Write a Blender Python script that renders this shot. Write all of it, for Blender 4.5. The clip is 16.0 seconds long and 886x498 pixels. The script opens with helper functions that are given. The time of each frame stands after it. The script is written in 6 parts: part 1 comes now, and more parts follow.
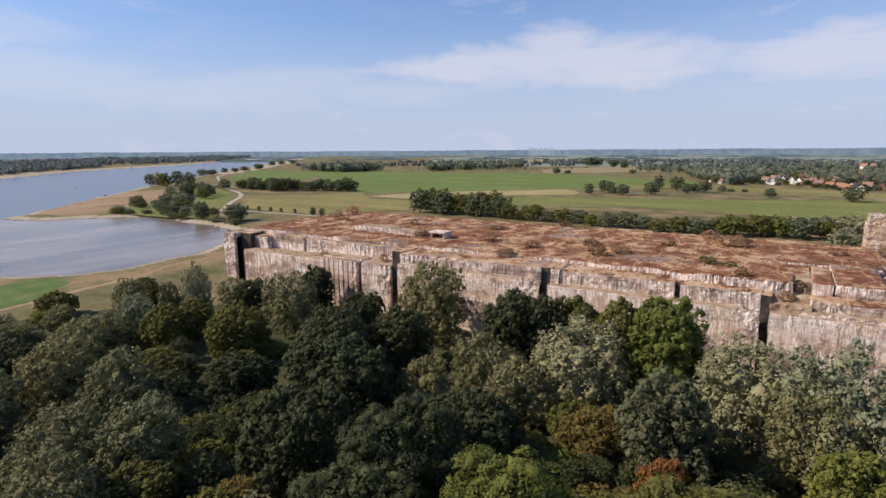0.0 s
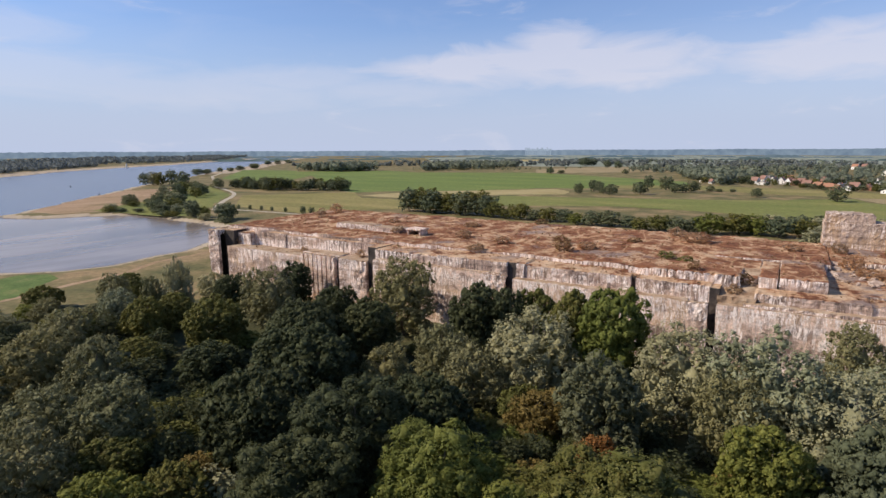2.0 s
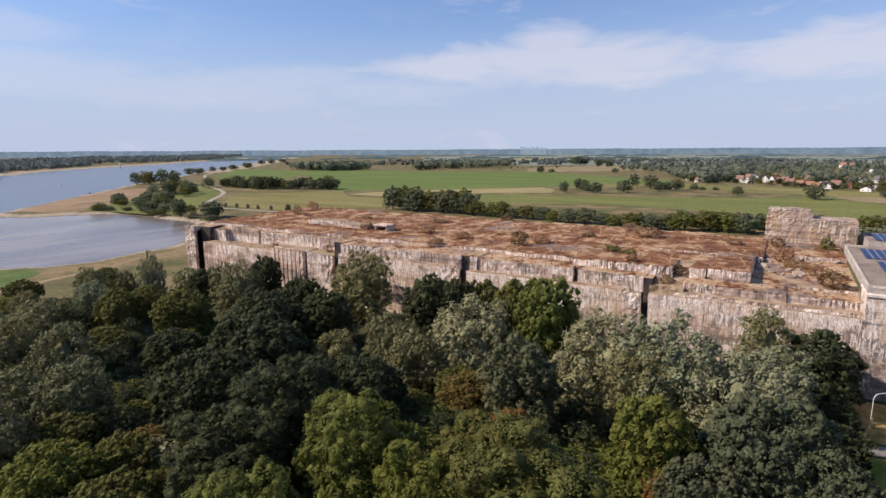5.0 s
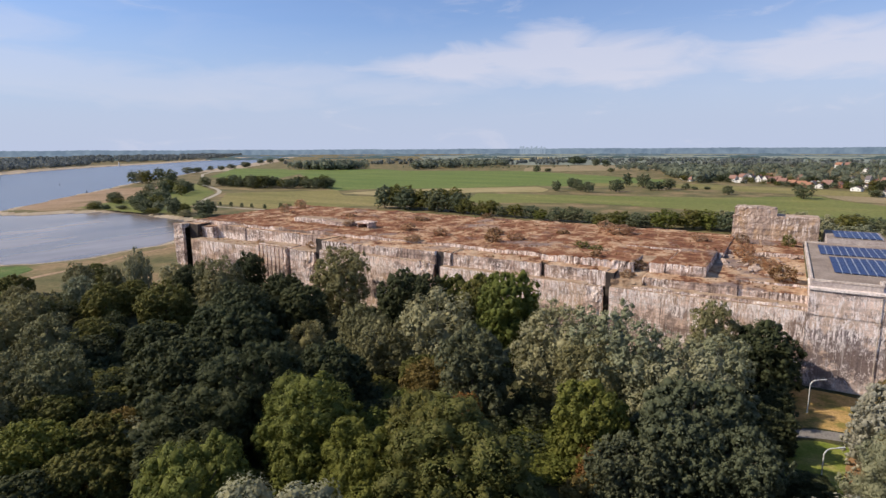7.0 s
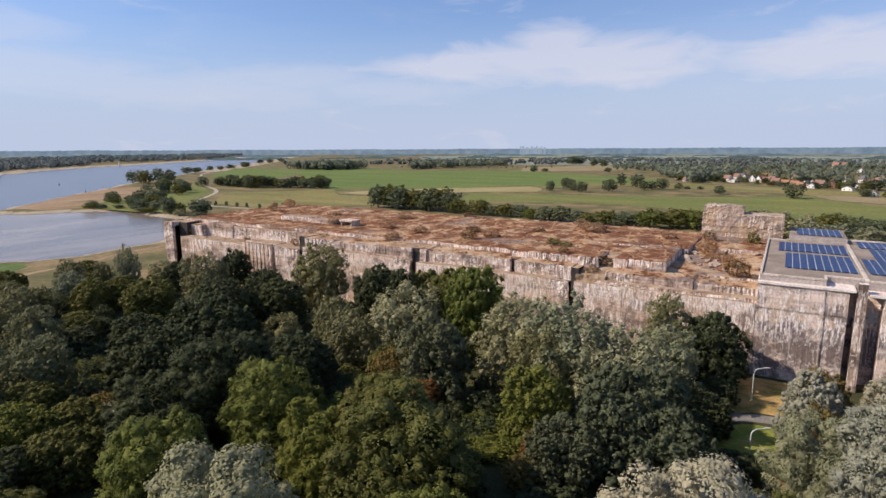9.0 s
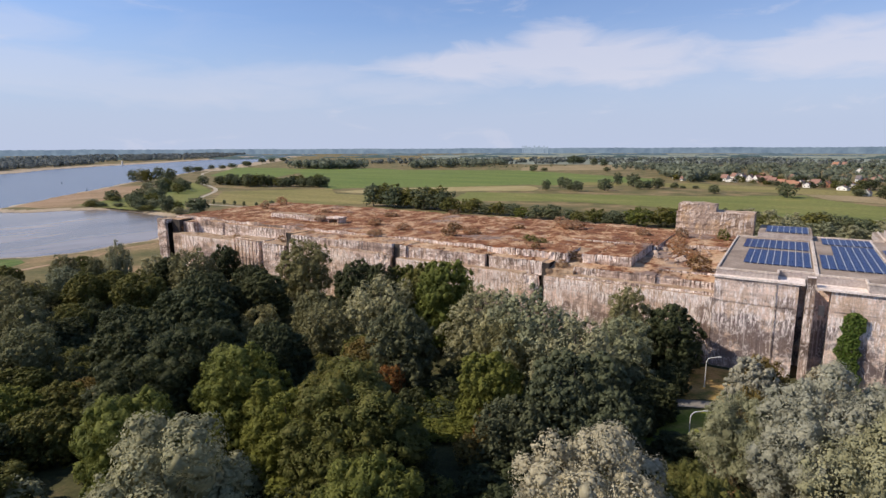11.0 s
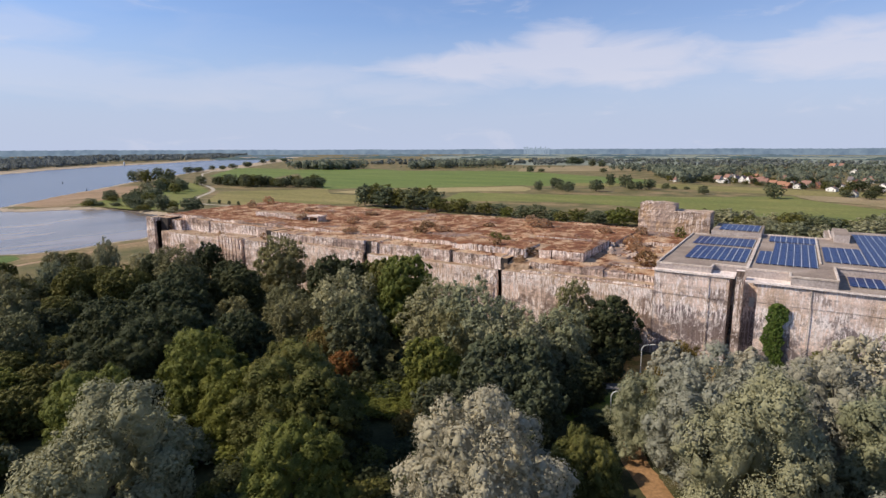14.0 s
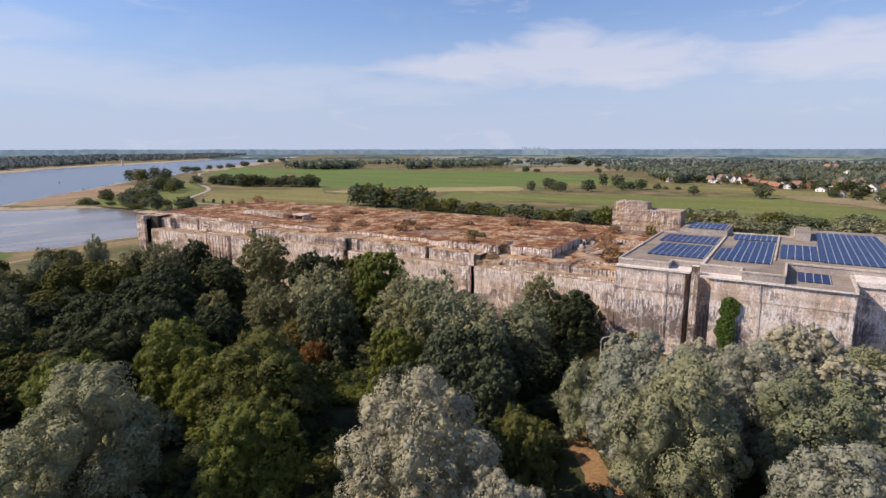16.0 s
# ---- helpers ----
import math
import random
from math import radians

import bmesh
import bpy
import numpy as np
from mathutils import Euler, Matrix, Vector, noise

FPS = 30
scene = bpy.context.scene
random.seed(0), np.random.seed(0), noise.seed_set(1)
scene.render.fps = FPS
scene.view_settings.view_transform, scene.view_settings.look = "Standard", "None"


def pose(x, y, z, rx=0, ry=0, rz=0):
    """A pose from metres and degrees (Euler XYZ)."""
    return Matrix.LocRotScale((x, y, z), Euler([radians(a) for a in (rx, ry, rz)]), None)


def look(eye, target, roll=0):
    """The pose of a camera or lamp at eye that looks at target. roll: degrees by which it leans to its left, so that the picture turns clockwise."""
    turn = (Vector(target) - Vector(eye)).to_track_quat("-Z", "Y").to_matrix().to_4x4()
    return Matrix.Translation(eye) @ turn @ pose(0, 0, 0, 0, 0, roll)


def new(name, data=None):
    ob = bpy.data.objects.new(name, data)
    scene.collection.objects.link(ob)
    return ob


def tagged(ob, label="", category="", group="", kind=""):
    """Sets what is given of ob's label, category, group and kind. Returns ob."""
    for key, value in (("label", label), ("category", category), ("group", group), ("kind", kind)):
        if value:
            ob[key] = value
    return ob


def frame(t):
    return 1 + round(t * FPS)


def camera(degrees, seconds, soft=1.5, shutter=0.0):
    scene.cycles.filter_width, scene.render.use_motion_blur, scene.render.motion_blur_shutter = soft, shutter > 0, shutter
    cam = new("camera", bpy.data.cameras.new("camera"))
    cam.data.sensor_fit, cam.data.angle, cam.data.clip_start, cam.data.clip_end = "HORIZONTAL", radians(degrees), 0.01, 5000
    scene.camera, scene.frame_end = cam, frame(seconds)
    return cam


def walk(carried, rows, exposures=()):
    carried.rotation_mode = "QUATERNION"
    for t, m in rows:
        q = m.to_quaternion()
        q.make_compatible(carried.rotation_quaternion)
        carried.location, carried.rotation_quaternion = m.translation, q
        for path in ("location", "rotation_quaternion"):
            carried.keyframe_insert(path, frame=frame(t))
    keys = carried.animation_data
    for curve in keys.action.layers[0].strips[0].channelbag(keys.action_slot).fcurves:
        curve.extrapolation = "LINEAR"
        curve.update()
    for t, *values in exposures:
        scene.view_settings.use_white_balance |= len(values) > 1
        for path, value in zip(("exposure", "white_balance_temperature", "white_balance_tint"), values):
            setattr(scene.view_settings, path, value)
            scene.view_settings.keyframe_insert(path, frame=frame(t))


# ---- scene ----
cam = camera(76.6, 16.0, soft=1.45)
PATH = [
    (0, (2.332, -0.561, 53.369), (1.294, 1.112, 53.019), -0.3),
    (0.5, (4.865, -0.903, 53.294), (3.83, 0.772, 52.942), -0.3),
    (1, (7.388, -1.368, 53.208), (6.355, 0.309, 52.856), -0.3),
    (1.5, (10.0, -1.774, 53.207), (8.969, -0.096, 52.858), -0.2),
    (2, (12.558, -2.027, 53.191), (11.527, -0.35, 52.841), -0.2),
    (2.5, (15.088, -2.338, 53.326), (14.058, -0.66, 52.976), -0.2),
    (3, (17.591, -2.657, 53.433), (16.565, -0.977, 53.085), -0.2),
    (3.5, (20.139, -2.85, 53.439), (19.115, -1.167, 53.09), -0.2),
    (4, (22.462, -3.022, 53.319), (21.44, -1.339, 52.969), -0.2),
    (6.5, (34.982, -4.408, 53.112), (33.961, -2.726, 52.755), -0.3),
    (7, (37.458, -4.781, 53.164), (36.436, -3.099, 52.809), -0.2),
    (7.5, (40.012, -5.183, 53.145), (38.989, -3.5, 52.793), -0.2),
    (8, (42.6, -5.494, 53.156), (41.576, -3.812, 52.806), -0.2),
    (8.5, (45.131, -5.788, 53.138), (44.107, -4.107, 52.786), -0.3),
    (9, (47.738, -6.067, 53.214), (46.712, -4.387, 52.859), -0.2),
    (11.5, (60.321, -7.591, 53.135), (59.284, -5.918, 52.779), -0.2),
    (12, (62.83, -7.94, 53.116), (61.792, -6.267, 52.763), -0.2),
    (12.5, (65.364, -8.283, 53.179), (64.324, -6.612, 52.825), -0.1),
    (13, (67.932, -8.625, 53.288), (66.891, -6.954, 52.935), -0.1),
    (13.5, (70.397, -8.995, 53.362), (69.354, -7.325, 53.008), -0.1),
    (14, (72.888, -9.311, 53.357), (71.844, -7.642, 53.003), -0.1),
    (14.5, (75.361, -9.592, 53.311), (74.316, -7.924, 52.957), -0.1),
    (15, (77.906, -9.955, 53.317), (76.861, -8.287, 52.962), -0.1),
    (15.5, (80.383, -10.358, 53.482), (79.339, -8.689, 53.127), -0.0),
    (16, (82.856, -10.687, 53.481), (81.814, -9.017, 53.127), -0.0),
]
walk(cam, [(t, look(eye, target, roll)) for t, eye, target, roll in PATH])


# ---- world, sun ----
SUN = Vector((-0.84, -0.54, 0.82)).normalized()
world = bpy.data.worlds.new("sky")
scene.world = world
world.use_nodes = True
wn = world.node_tree
wn.nodes.clear()
w_out = wn.nodes.new("ShaderNodeOutputWorld")
w_bg = wn.nodes.new("ShaderNodeBackground")
w_sky = wn.nodes.new("ShaderNodeTexSky")
w_sky.sky_type = "NISHITA"
w_sky.sun_disc = False
w_sky.sun_elevation = math.asin(SUN.z)
w_sky.sun_rotation = math.atan2(SUN.x, SUN.y)
w_sky.air_density, w_sky.dust_density, w_sky.ozone_density = 1.0, 0.6, 2.0
w_bg.inputs["Strength"].default_value = 0.10
w_tc = wn.nodes.new("ShaderNodeTexCoord")
w_sep = wn.nodes.new("ShaderNodeSeparateXYZ")
wn.links.new(w_tc.outputs["Generated"], w_sep.inputs[0])


def w_ramp(fac, stops):
    r = wn.nodes.new("ShaderNodeValToRGB")
    el = r.color_ramp.elements
    while len(el) < len(stops):
        el.new(0.5)
    for e, (p, c) in zip(el, stops):
        e.position, e.color = p, (c[0], c[1], c[2], 1.0)
    wn.links.new(fac, r.inputs["Fac"])
    return r.outputs["Color"]


def w_mix(fac, a, b, blend="MIX"):
    m = wn.nodes.new("ShaderNodeMix")
    m.data_type, m.blend_type = "RGBA", blend
    for sock, v in ((m.inputs["Factor"], fac), (m.inputs["A"], a), (m.inputs["B"], b)):
        if isinstance(v, bpy.types.NodeSocket):
            wn.links.new(v, sock)
        elif isinstance(v, tuple):
            sock.default_value = (*v, 1.0)
        else:
            sock.default_value = v
    return m.outputs["Result"]


def w_noise(scale, stretch, detail, shift=(0, 0, 0)):
    mp = wn.nodes.new("ShaderNodeMapping")
    mp.inputs["Scale"].default_value = stretch
    mp.inputs["Location"].default_value = shift
    wn.links.new(w_tc.outputs["Generated"], mp.inputs["Vector"])
    n = wn.nodes.new("ShaderNodeTexNoise")
    n.inputs["Scale"].default_value, n.inputs["Detail"].default_value, n.inputs["Roughness"].default_value = scale, detail, 0.58
    n.inputs["Distortion"].default_value = 0.6
    wn.links.new(mp.outputs[0], n.inputs["Vector"])
    return n.outputs[0]


# summer haze towards the horizon, thin high cloud above it
haze = w_ramp(w_sep.outputs["Z"], [(0.0, (1, 1, 1)), (0.05, (0.92, 0.92, 0.92)), (0.12, (0.62, 0.62, 0.62)), (0.20, (0.25, 0.25, 0.25)), (0.32, (0.06, 0.06, 0.06)), (0.6, (0, 0, 0))])
deep = w_ramp(w_sep.outputs["Z"], [(0.25, (0.74, 1.02, 1.44)), (0.6, (0.98, 1.10, 1.25))])
clear = w_mix(1.0, w_sky.outputs[0], deep, "MULTIPLY")
hazy = w_mix(haze, clear, (5.1, 5.8, 7.6))


def bank(az, z, half_w, half_h):
    """Where a bank of cloud lies: 1 at its middle, 0 at its rim."""
    c = Vector((math.cos(radians(az)) * math.sqrt(1 - z * z), math.sin(radians(az)) * math.sqrt(1 - z * z), z))
    mp = wn.nodes.new("ShaderNodeMapping")
    mp.vector_type = "TEXTURE"
    mp.inputs["Location"].default_value = c
    mp.inputs["Rotation"].default_value = (0, 0, radians(az + 90))
    mp.inputs["Scale"].default_value = (half_w, 0.6, half_h)
    wn.links.new(w_tc.outputs["Generated"], mp.inputs["Vector"])
    gr = wn.nodes.new("ShaderNodeTexGradient")
    gr.gradient_type = "SPHERICAL"
    wn.links.new(mp.outputs[0], gr.inputs[0])
    return gr.outputs["Color"]


def banks(rows):
    out = None
    for row in rows:
        one = bank(*row)
        out = one if out is None else w_mix(1.0, out, one, "LIGHTEN")
    return out


fleece = w_noise(8.0, (1, 1, 3.6), 9, (0.62, 0.2, 0.1))
torn = w_ramp(fleece, [(0.30, (0, 0, 0)), (0.70, (0.5, 0.5, 0.5))])
main = banks(((120.0, 0.136, 0.20, 0.034), (112.0, 0.142, 0.24, 0.050), (105.0, 0.138, 0.22, 0.054), (111.0, 0.168, 0.11, 0.045), (89.0, 0.126, 0.17, 0.038), (82.0, 0.136, 0.22, 0.052), (62.0, 0.16, 0.40, 0.07),
              (200.0, 0.3, 0.6, 0.1), (20.0, 0.35, 0.6, 0.12), (300.0, 0.25, 0.7, 0.1), (240.0, 0.4, 0.5, 0.12)))
thick = w_ramp(w_mix(1.0, main, torn, "ADD"), [(0.40, (0, 0, 0)), (0.56, (0.28, 0.28, 0.28)), (0.90, (0.74, 0.74, 0.74))])
low = banks(((158.0, 0.108, 0.34, 0.045), (145.0, 0.092, 0.34, 0.042), (135.0, 0.114, 0.17, 0.030), (127.0, 0.098, 0.20, 0.030), (160.0, 0.165, 0.16, 0.03), (178.0, 0.13, 0.4, 0.06)))
thin = w_ramp(w_mix(1.0, low, torn, "ADD"), [(0.34, (0, 0, 0)), (0.85, (0.32, 0.32, 0.32))])
wisps = w_ramp(w_noise(4.0, (1, 1, 4.0), 8, (1.1, 0.4, 0.3)), [(0.52, (0, 0, 0)), (0.75, (0.16, 0.16, 0.16))])
veil = w_ramp(w_noise(1.1, (1, 1, 3.5), 4, (3.1, 1.2, 0.4)), [(0.42, (0, 0, 0)), (0.75, (0.22, 0.22, 0.22))])
belt = w_ramp(w_sep.outputs["Z"], [(0.04, (0, 0, 0)), (0.09, (1, 1, 1)), (0.22, (0.7, 0.7, 0.7)), (0.45, (0.1, 0.1, 0.1))])
cover = w_mix(1.0, w_mix(1.0, thick, thin, "SCREEN"), w_mix(1.0, w_mix(1.0, wisps, veil, "SCREEN"), belt, "MULTIPLY"), "SCREEN")
wn.links.new(w_mix(w_mix(1.0, cover, (0.82, 0.82, 0.82), "MULTIPLY"), hazy, (7.5, 7.3, 8.2)), w_bg.inputs["Color"])
wn.links.new(w_bg.outputs[0], w_out.inputs["Surface"])

sun_data = bpy.data.lights.new("sun", "SUN")
sun_data.energy, sun_data.angle, sun_data.color = 5.0, radians(0.53), (1.0, 0.86, 0.69)
sun = new("sun", sun_data)
sun.matrix_world = look(SUN * 300, (0, 0, 0))


# ---- materials ----
def node_mat(name):
    m = bpy.data.materials.new(name)
    m.use_nodes = True
    nt = m.node_tree
    return m, nt, nt.nodes["Principled BSDF"]


def noise_node(nt, scale, detail=4.0, rough=0.6, coord="Object", stretch=None, kind="ShaderNodeTexNoise"):
    tc = nt.nodes.new("ShaderNodeTexCoord")
    n = nt.nodes.new(kind)
    n.inputs["Scale"].default_value = scale
    if kind == "ShaderNodeTexNoise":
        n.inputs["Detail"].default_value, n.inputs["Roughness"].default_value = detail, rough
    src = tc.outputs[coord]
    if stretch:
        mp = nt.nodes.new("ShaderNodeMapping")
        mp.inputs["Scale"].default_value = stretch
        nt.links.new(src, mp.inputs["Vector"])
        src = mp.outputs[0]
    nt.links.new(src, n.inputs["Vector"])
    return n.outputs[0]


def ramp(nt, fac, stops):
    r = nt.nodes.new("ShaderNodeValToRGB")
    el = r.color_ramp.elements
    while len(el) < len(stops):
        el.new(0.5)
    for e, (p, c) in zip(el, stops):
        e.position, e.color = p, (*c, 1.0)
    nt.links.new(fac, r.inputs["Fac"])
    return r.outputs["Color"]


def mix(nt, fac, a, b, blend="MIX"):
    m = nt.nodes.new("ShaderNodeMix")
    m.data_type, m.blend_type = "RGBA", blend
    for sock, v in ((m.inputs["Factor"], fac), (m.inputs["A"], a), (m.inputs["B"], b)):
        if isinstance(v, bpy.types.NodeSocket):
            nt.links.new(v, sock)
        elif isinstance(v, tuple):
            sock.default_value = (*v, 1.0)
        else:
            sock.default_value = v
    return m.outputs["Result"]


def bump(nt, bsdf, height, strength, dist):
    b = nt.nodes.new("ShaderNodeBump")
    b.inputs["Strength"].default_value, b.inputs["Distance"].default_value = strength, dist
    nt.links.new(height, b.inputs["Height"])
    nt.links.new(b.outputs[0], bsdf.inputs["Normal"])


def patchy(name, stops, scale, fine, rough=0.9, bump_d=0.05, stretch=None, tint=None):
    """Two scales of variation between a few colours."""
    m, nt, b = node_mat(name)
    big = noise_node(nt, scale, 5, 0.62, stretch=stretch)
    small = noise_node(nt, fine, 4, 0.65)
    c = ramp(nt, big, stops)
    g = ramp(nt, small, [(0.25, (0.55, 0.55, 0.55)), (0.75, (1.35, 1.35, 1.35))])
    nt.links.new(mix(nt, 0.8, c, g, "MULTIPLY"), b.inputs["Base Color"])
    b.inputs["Roughness"].default_value = rough
    b.inputs["Specular IOR Level"].default_value = 0.2
    if bump_d:
        bump(nt, b, small, 0.7, bump_d)
    return m


def leaf_mat(name, dark, mid, light, clump=0.35, glow=0.25):
    m, nt, b = node_mat(name)
    geo = nt.nodes.new("ShaderNodeNewGeometry")
    info = nt.nodes.new("ShaderNodeObjectInfo")
    leaf = ramp(nt, geo.outputs["Random Per Island"], [(0.0, dark), (0.55, mid), (1.0, light)])
    spots = ramp(nt, noise_node(nt, clump, 3, 0.6), [(0.3, (0.7, 0.72, 0.7)), (0.7, (1.25, 1.22, 1.15))])
    whole = ramp(nt, info.outputs["Random"], [(0.0, (0.84, 0.9, 0.9)), (0.5, (1.0, 1.0, 1.0)), (1.0, (1.10, 1.06, 0.96))])
    col = mix(nt, 1.0, mix(nt, 0.8, leaf, spots, "MULTIPLY"), whole, "MULTIPLY")
    nt.links.new(col, b.inputs["Base Color"])
    b.inputs["Roughness"].default_value = 0.6
    b.inputs["Specular IOR Level"].default_value = 0.12
    t = nt.nodes.new("ShaderNodeBsdfTranslucent")
    nt.links.new(col, t.inputs["Color"])
    ms = nt.nodes.new("ShaderNodeMixShader")
    ms.inputs[0].default_value = glow
    nt.links.new(b.outputs[0], ms.inputs[1])
    nt.links.new(t.outputs[0], ms.inputs[2])
    nt.links.new(ms.outputs[0], nt.nodes["Material Output"].inputs["Surface"])
    return m


def concrete(name, base, dark, streak, white, lime_at=0.5, run_at=0.5, bands=0.6, curtain=(15.0, 17.4), damp_band=(6.0, 9.0), damp_at=0.47, ochre=(0.50, 0.33, 0.18), streaky=0.7, hang_at=0.45):
    """Weathered mass concrete: lift lines, dark damp patches and runs, ragged white lime curtains, thin upright joints."""
    m, nt, b = node_mat(name)
    tone = ramp(nt, noise_node(nt, 0.3, 7, 0.72, stretch=(1, 1, 0.7)), [(0.38, dark), (0.56, base)])
    tone = mix(nt, ramp(nt, noise_node(nt, 0.11, 6, 0.7, stretch=(1, 1, 0.8)), [(0.50, (0, 0, 0)), (0.60, (0.6, 0.6, 0.6))]), tone, ochre)
    damp = noise_node(nt, 0.13, 7, 0.7, stretch=(1, 1, 1.25))
    tone = mix(nt, ramp(nt, damp, [(0.53, (0, 0, 0)), (0.57, (0.7, 0.7, 0.7))]), tone, streak)
    lift = ramp(nt, noise_node(nt, 1.0, 4, 0.6, stretch=(0.02, 0.02, 1.3)), [(0.40, (0.6, 0.58, 0.58)), (0.50, (1.0, 1.0, 1.0)), (0.60, (1.12, 1.12, 1.12))])
    tone = mix(nt, bands, tone, lift, "MULTIPLY")
    # rain runs: broad pale and dark curtains, then narrow dark drips
    broad = ramp(nt, noise_node(nt, 1.0, 5, 0.65, stretch=(0.75, 0.75, 0.035)), [(0.34, (0.50, 0.47, 0.46)), (0.50, (1.0, 1.0, 1.0)), (0.66, (1.22, 1.21, 1.20))])
    tone = mix(nt, streaky, tone, broad, "MULTIPLY")
    runs = noise_node(nt, 1.0, 7, 0.75, stretch=(1.9, 1.9, 0.085))
    wet_parts = ramp(nt, noise_node(nt, 0.07, 5, 0.65, stretch=(1, 1, 1.6)), [(0.42, (0.15, 0.15, 0.15)), (0.55, (1, 1, 1))])
    c = mix(nt, mix(nt, 1.0, ramp(nt, runs, [(run_at - 0.03, (0, 0, 0)), (run_at + 0.04, (0.9, 0.9, 0.9))]), wet_parts, "MULTIPLY"), tone, streak)
    lime = noise_node(nt, 1.0, 9, 0.8, stretch=(1.6, 1.6, 0.22))
    area = noise_node(nt, 1.0, 5, 0.62, stretch=(0.07, 0.07, 0.24))
    spots = mix(nt, 1.0, ramp(nt, lime, [(lime_at - 0.01, (0, 0, 0)), (lime_at + 0.02, (0.95, 0.95, 0.95))]), ramp(nt, area, [(0.44, (0.05, 0.05, 0.05)), (0.52, (1, 1, 1))]), "MULTIPLY")
    c = mix(nt, spots, c, white)
    # lime curtains hanging under a lift joint, damp concrete below them
    sep = nt.nodes.new("ShaderNodeSeparateXYZ")
    nt.links.new(nt.nodes.new("ShaderNodeTexCoord").outputs["Object"], sep.inputs[0])
    uneven = nt.nodes.new("ShaderNodeMath")
    uneven.operation = "MULTIPLY_ADD"
    uneven.inputs[1].default_value, uneven.inputs[2].default_value = 7.0, -3.5
    nt.links.new(noise_node(nt, 1.0, 5, 0.7, stretch=(0.5, 0.5, 0.12)), uneven.inputs[0])
    total = nt.nodes.new("ShaderNodeMath")
    nt.links.new(sep.outputs["Z"], total.inputs[0])
    nt.links.new(uneven.outputs[0], total.inputs[1])
    part_z = nt.nodes.new("ShaderNodeMath")
    part_z.operation = "MULTIPLY"
    part_z.inputs[1].default_value = 1 / 24
    nt.links.new(total.outputs[0], part_z.inputs[0])

    def level(lo, hi):
        return ramp(nt, part_z.outputs[0], [((lo - 2.5) / 24, (0, 0, 0)), (lo / 24, (1, 1, 1)), (hi / 24, (1, 1, 1)), ((hi + 0.5) / 24, (0, 0, 0))])

    wet = mix(nt, 1.0, level(*damp_band), ramp(nt, noise_node(nt, 0.17, 6, 0.7), [(damp_at - 0.03, (0, 0, 0)), (damp_at + 0.04, (0.85, 0.85, 0.85))]), "MULTIPLY")
    c = mix(nt, wet, c, streak)
    drip = noise_node(nt, 1.0, 8, 0.78, stretch=(1.9, 1.9, 0.42))
    hang = mix(nt, 1.0, level(*curtain), ramp(nt, drip, [(0.515, (0, 0, 0)), (0.535, (1, 1, 1))]), "MULTIPLY")
    hang = mix(nt, 1.0, hang, ramp(nt, noise_node(nt, 0.09, 3, 0.6), [(hang_at - 0.03, (0, 0, 0)), (hang_at + 0.03, (1, 1, 1))]), "MULTIPLY")
    c = mix(nt, hang, c, white)
    # thin lime veins in the damp zone
    vein = ramp(nt, noise_node(nt, 0.42, 4, 0.6, stretch=(1.2, 1.2, 0.6)), [(0.484, (0, 0, 0)), (0.496, (0.9, 0.9, 0.9)), (0.504, (0.9, 0.9, 0.9)), (0.516, (0, 0, 0))])
    c = mix(nt, mix(nt, 1.0, vein, wet, "MULTIPLY"), c, white)
    joint = noise_node(nt, 1.0, 2, 0.5, stretch=(0.55, 0.55, 0.004))
    c = mix(nt, ramp(nt, joint, [(0.488, (0, 0, 0)), (0.498, (0.45, 0.45, 0.45)), (0.508, (0, 0, 0))]), c, white)
    grain = noise_node(nt, 1.9, 10, 0.85)
    g = ramp(nt, grain, [(0.34, (0.5, 0.48, 0.47)), (0.62, (1.25, 1.24, 1.23))])
    nt.links.new(mix(nt, 0.9, c, g, "MULTIPLY"), b.inputs["Base Color"])
    b.inputs["Roughness"].default_value = 0.92
    b.inputs["Specular IOR Level"].default_value = 0.12
    bump(nt, b, grain, 1.0, 0.2)
    return m


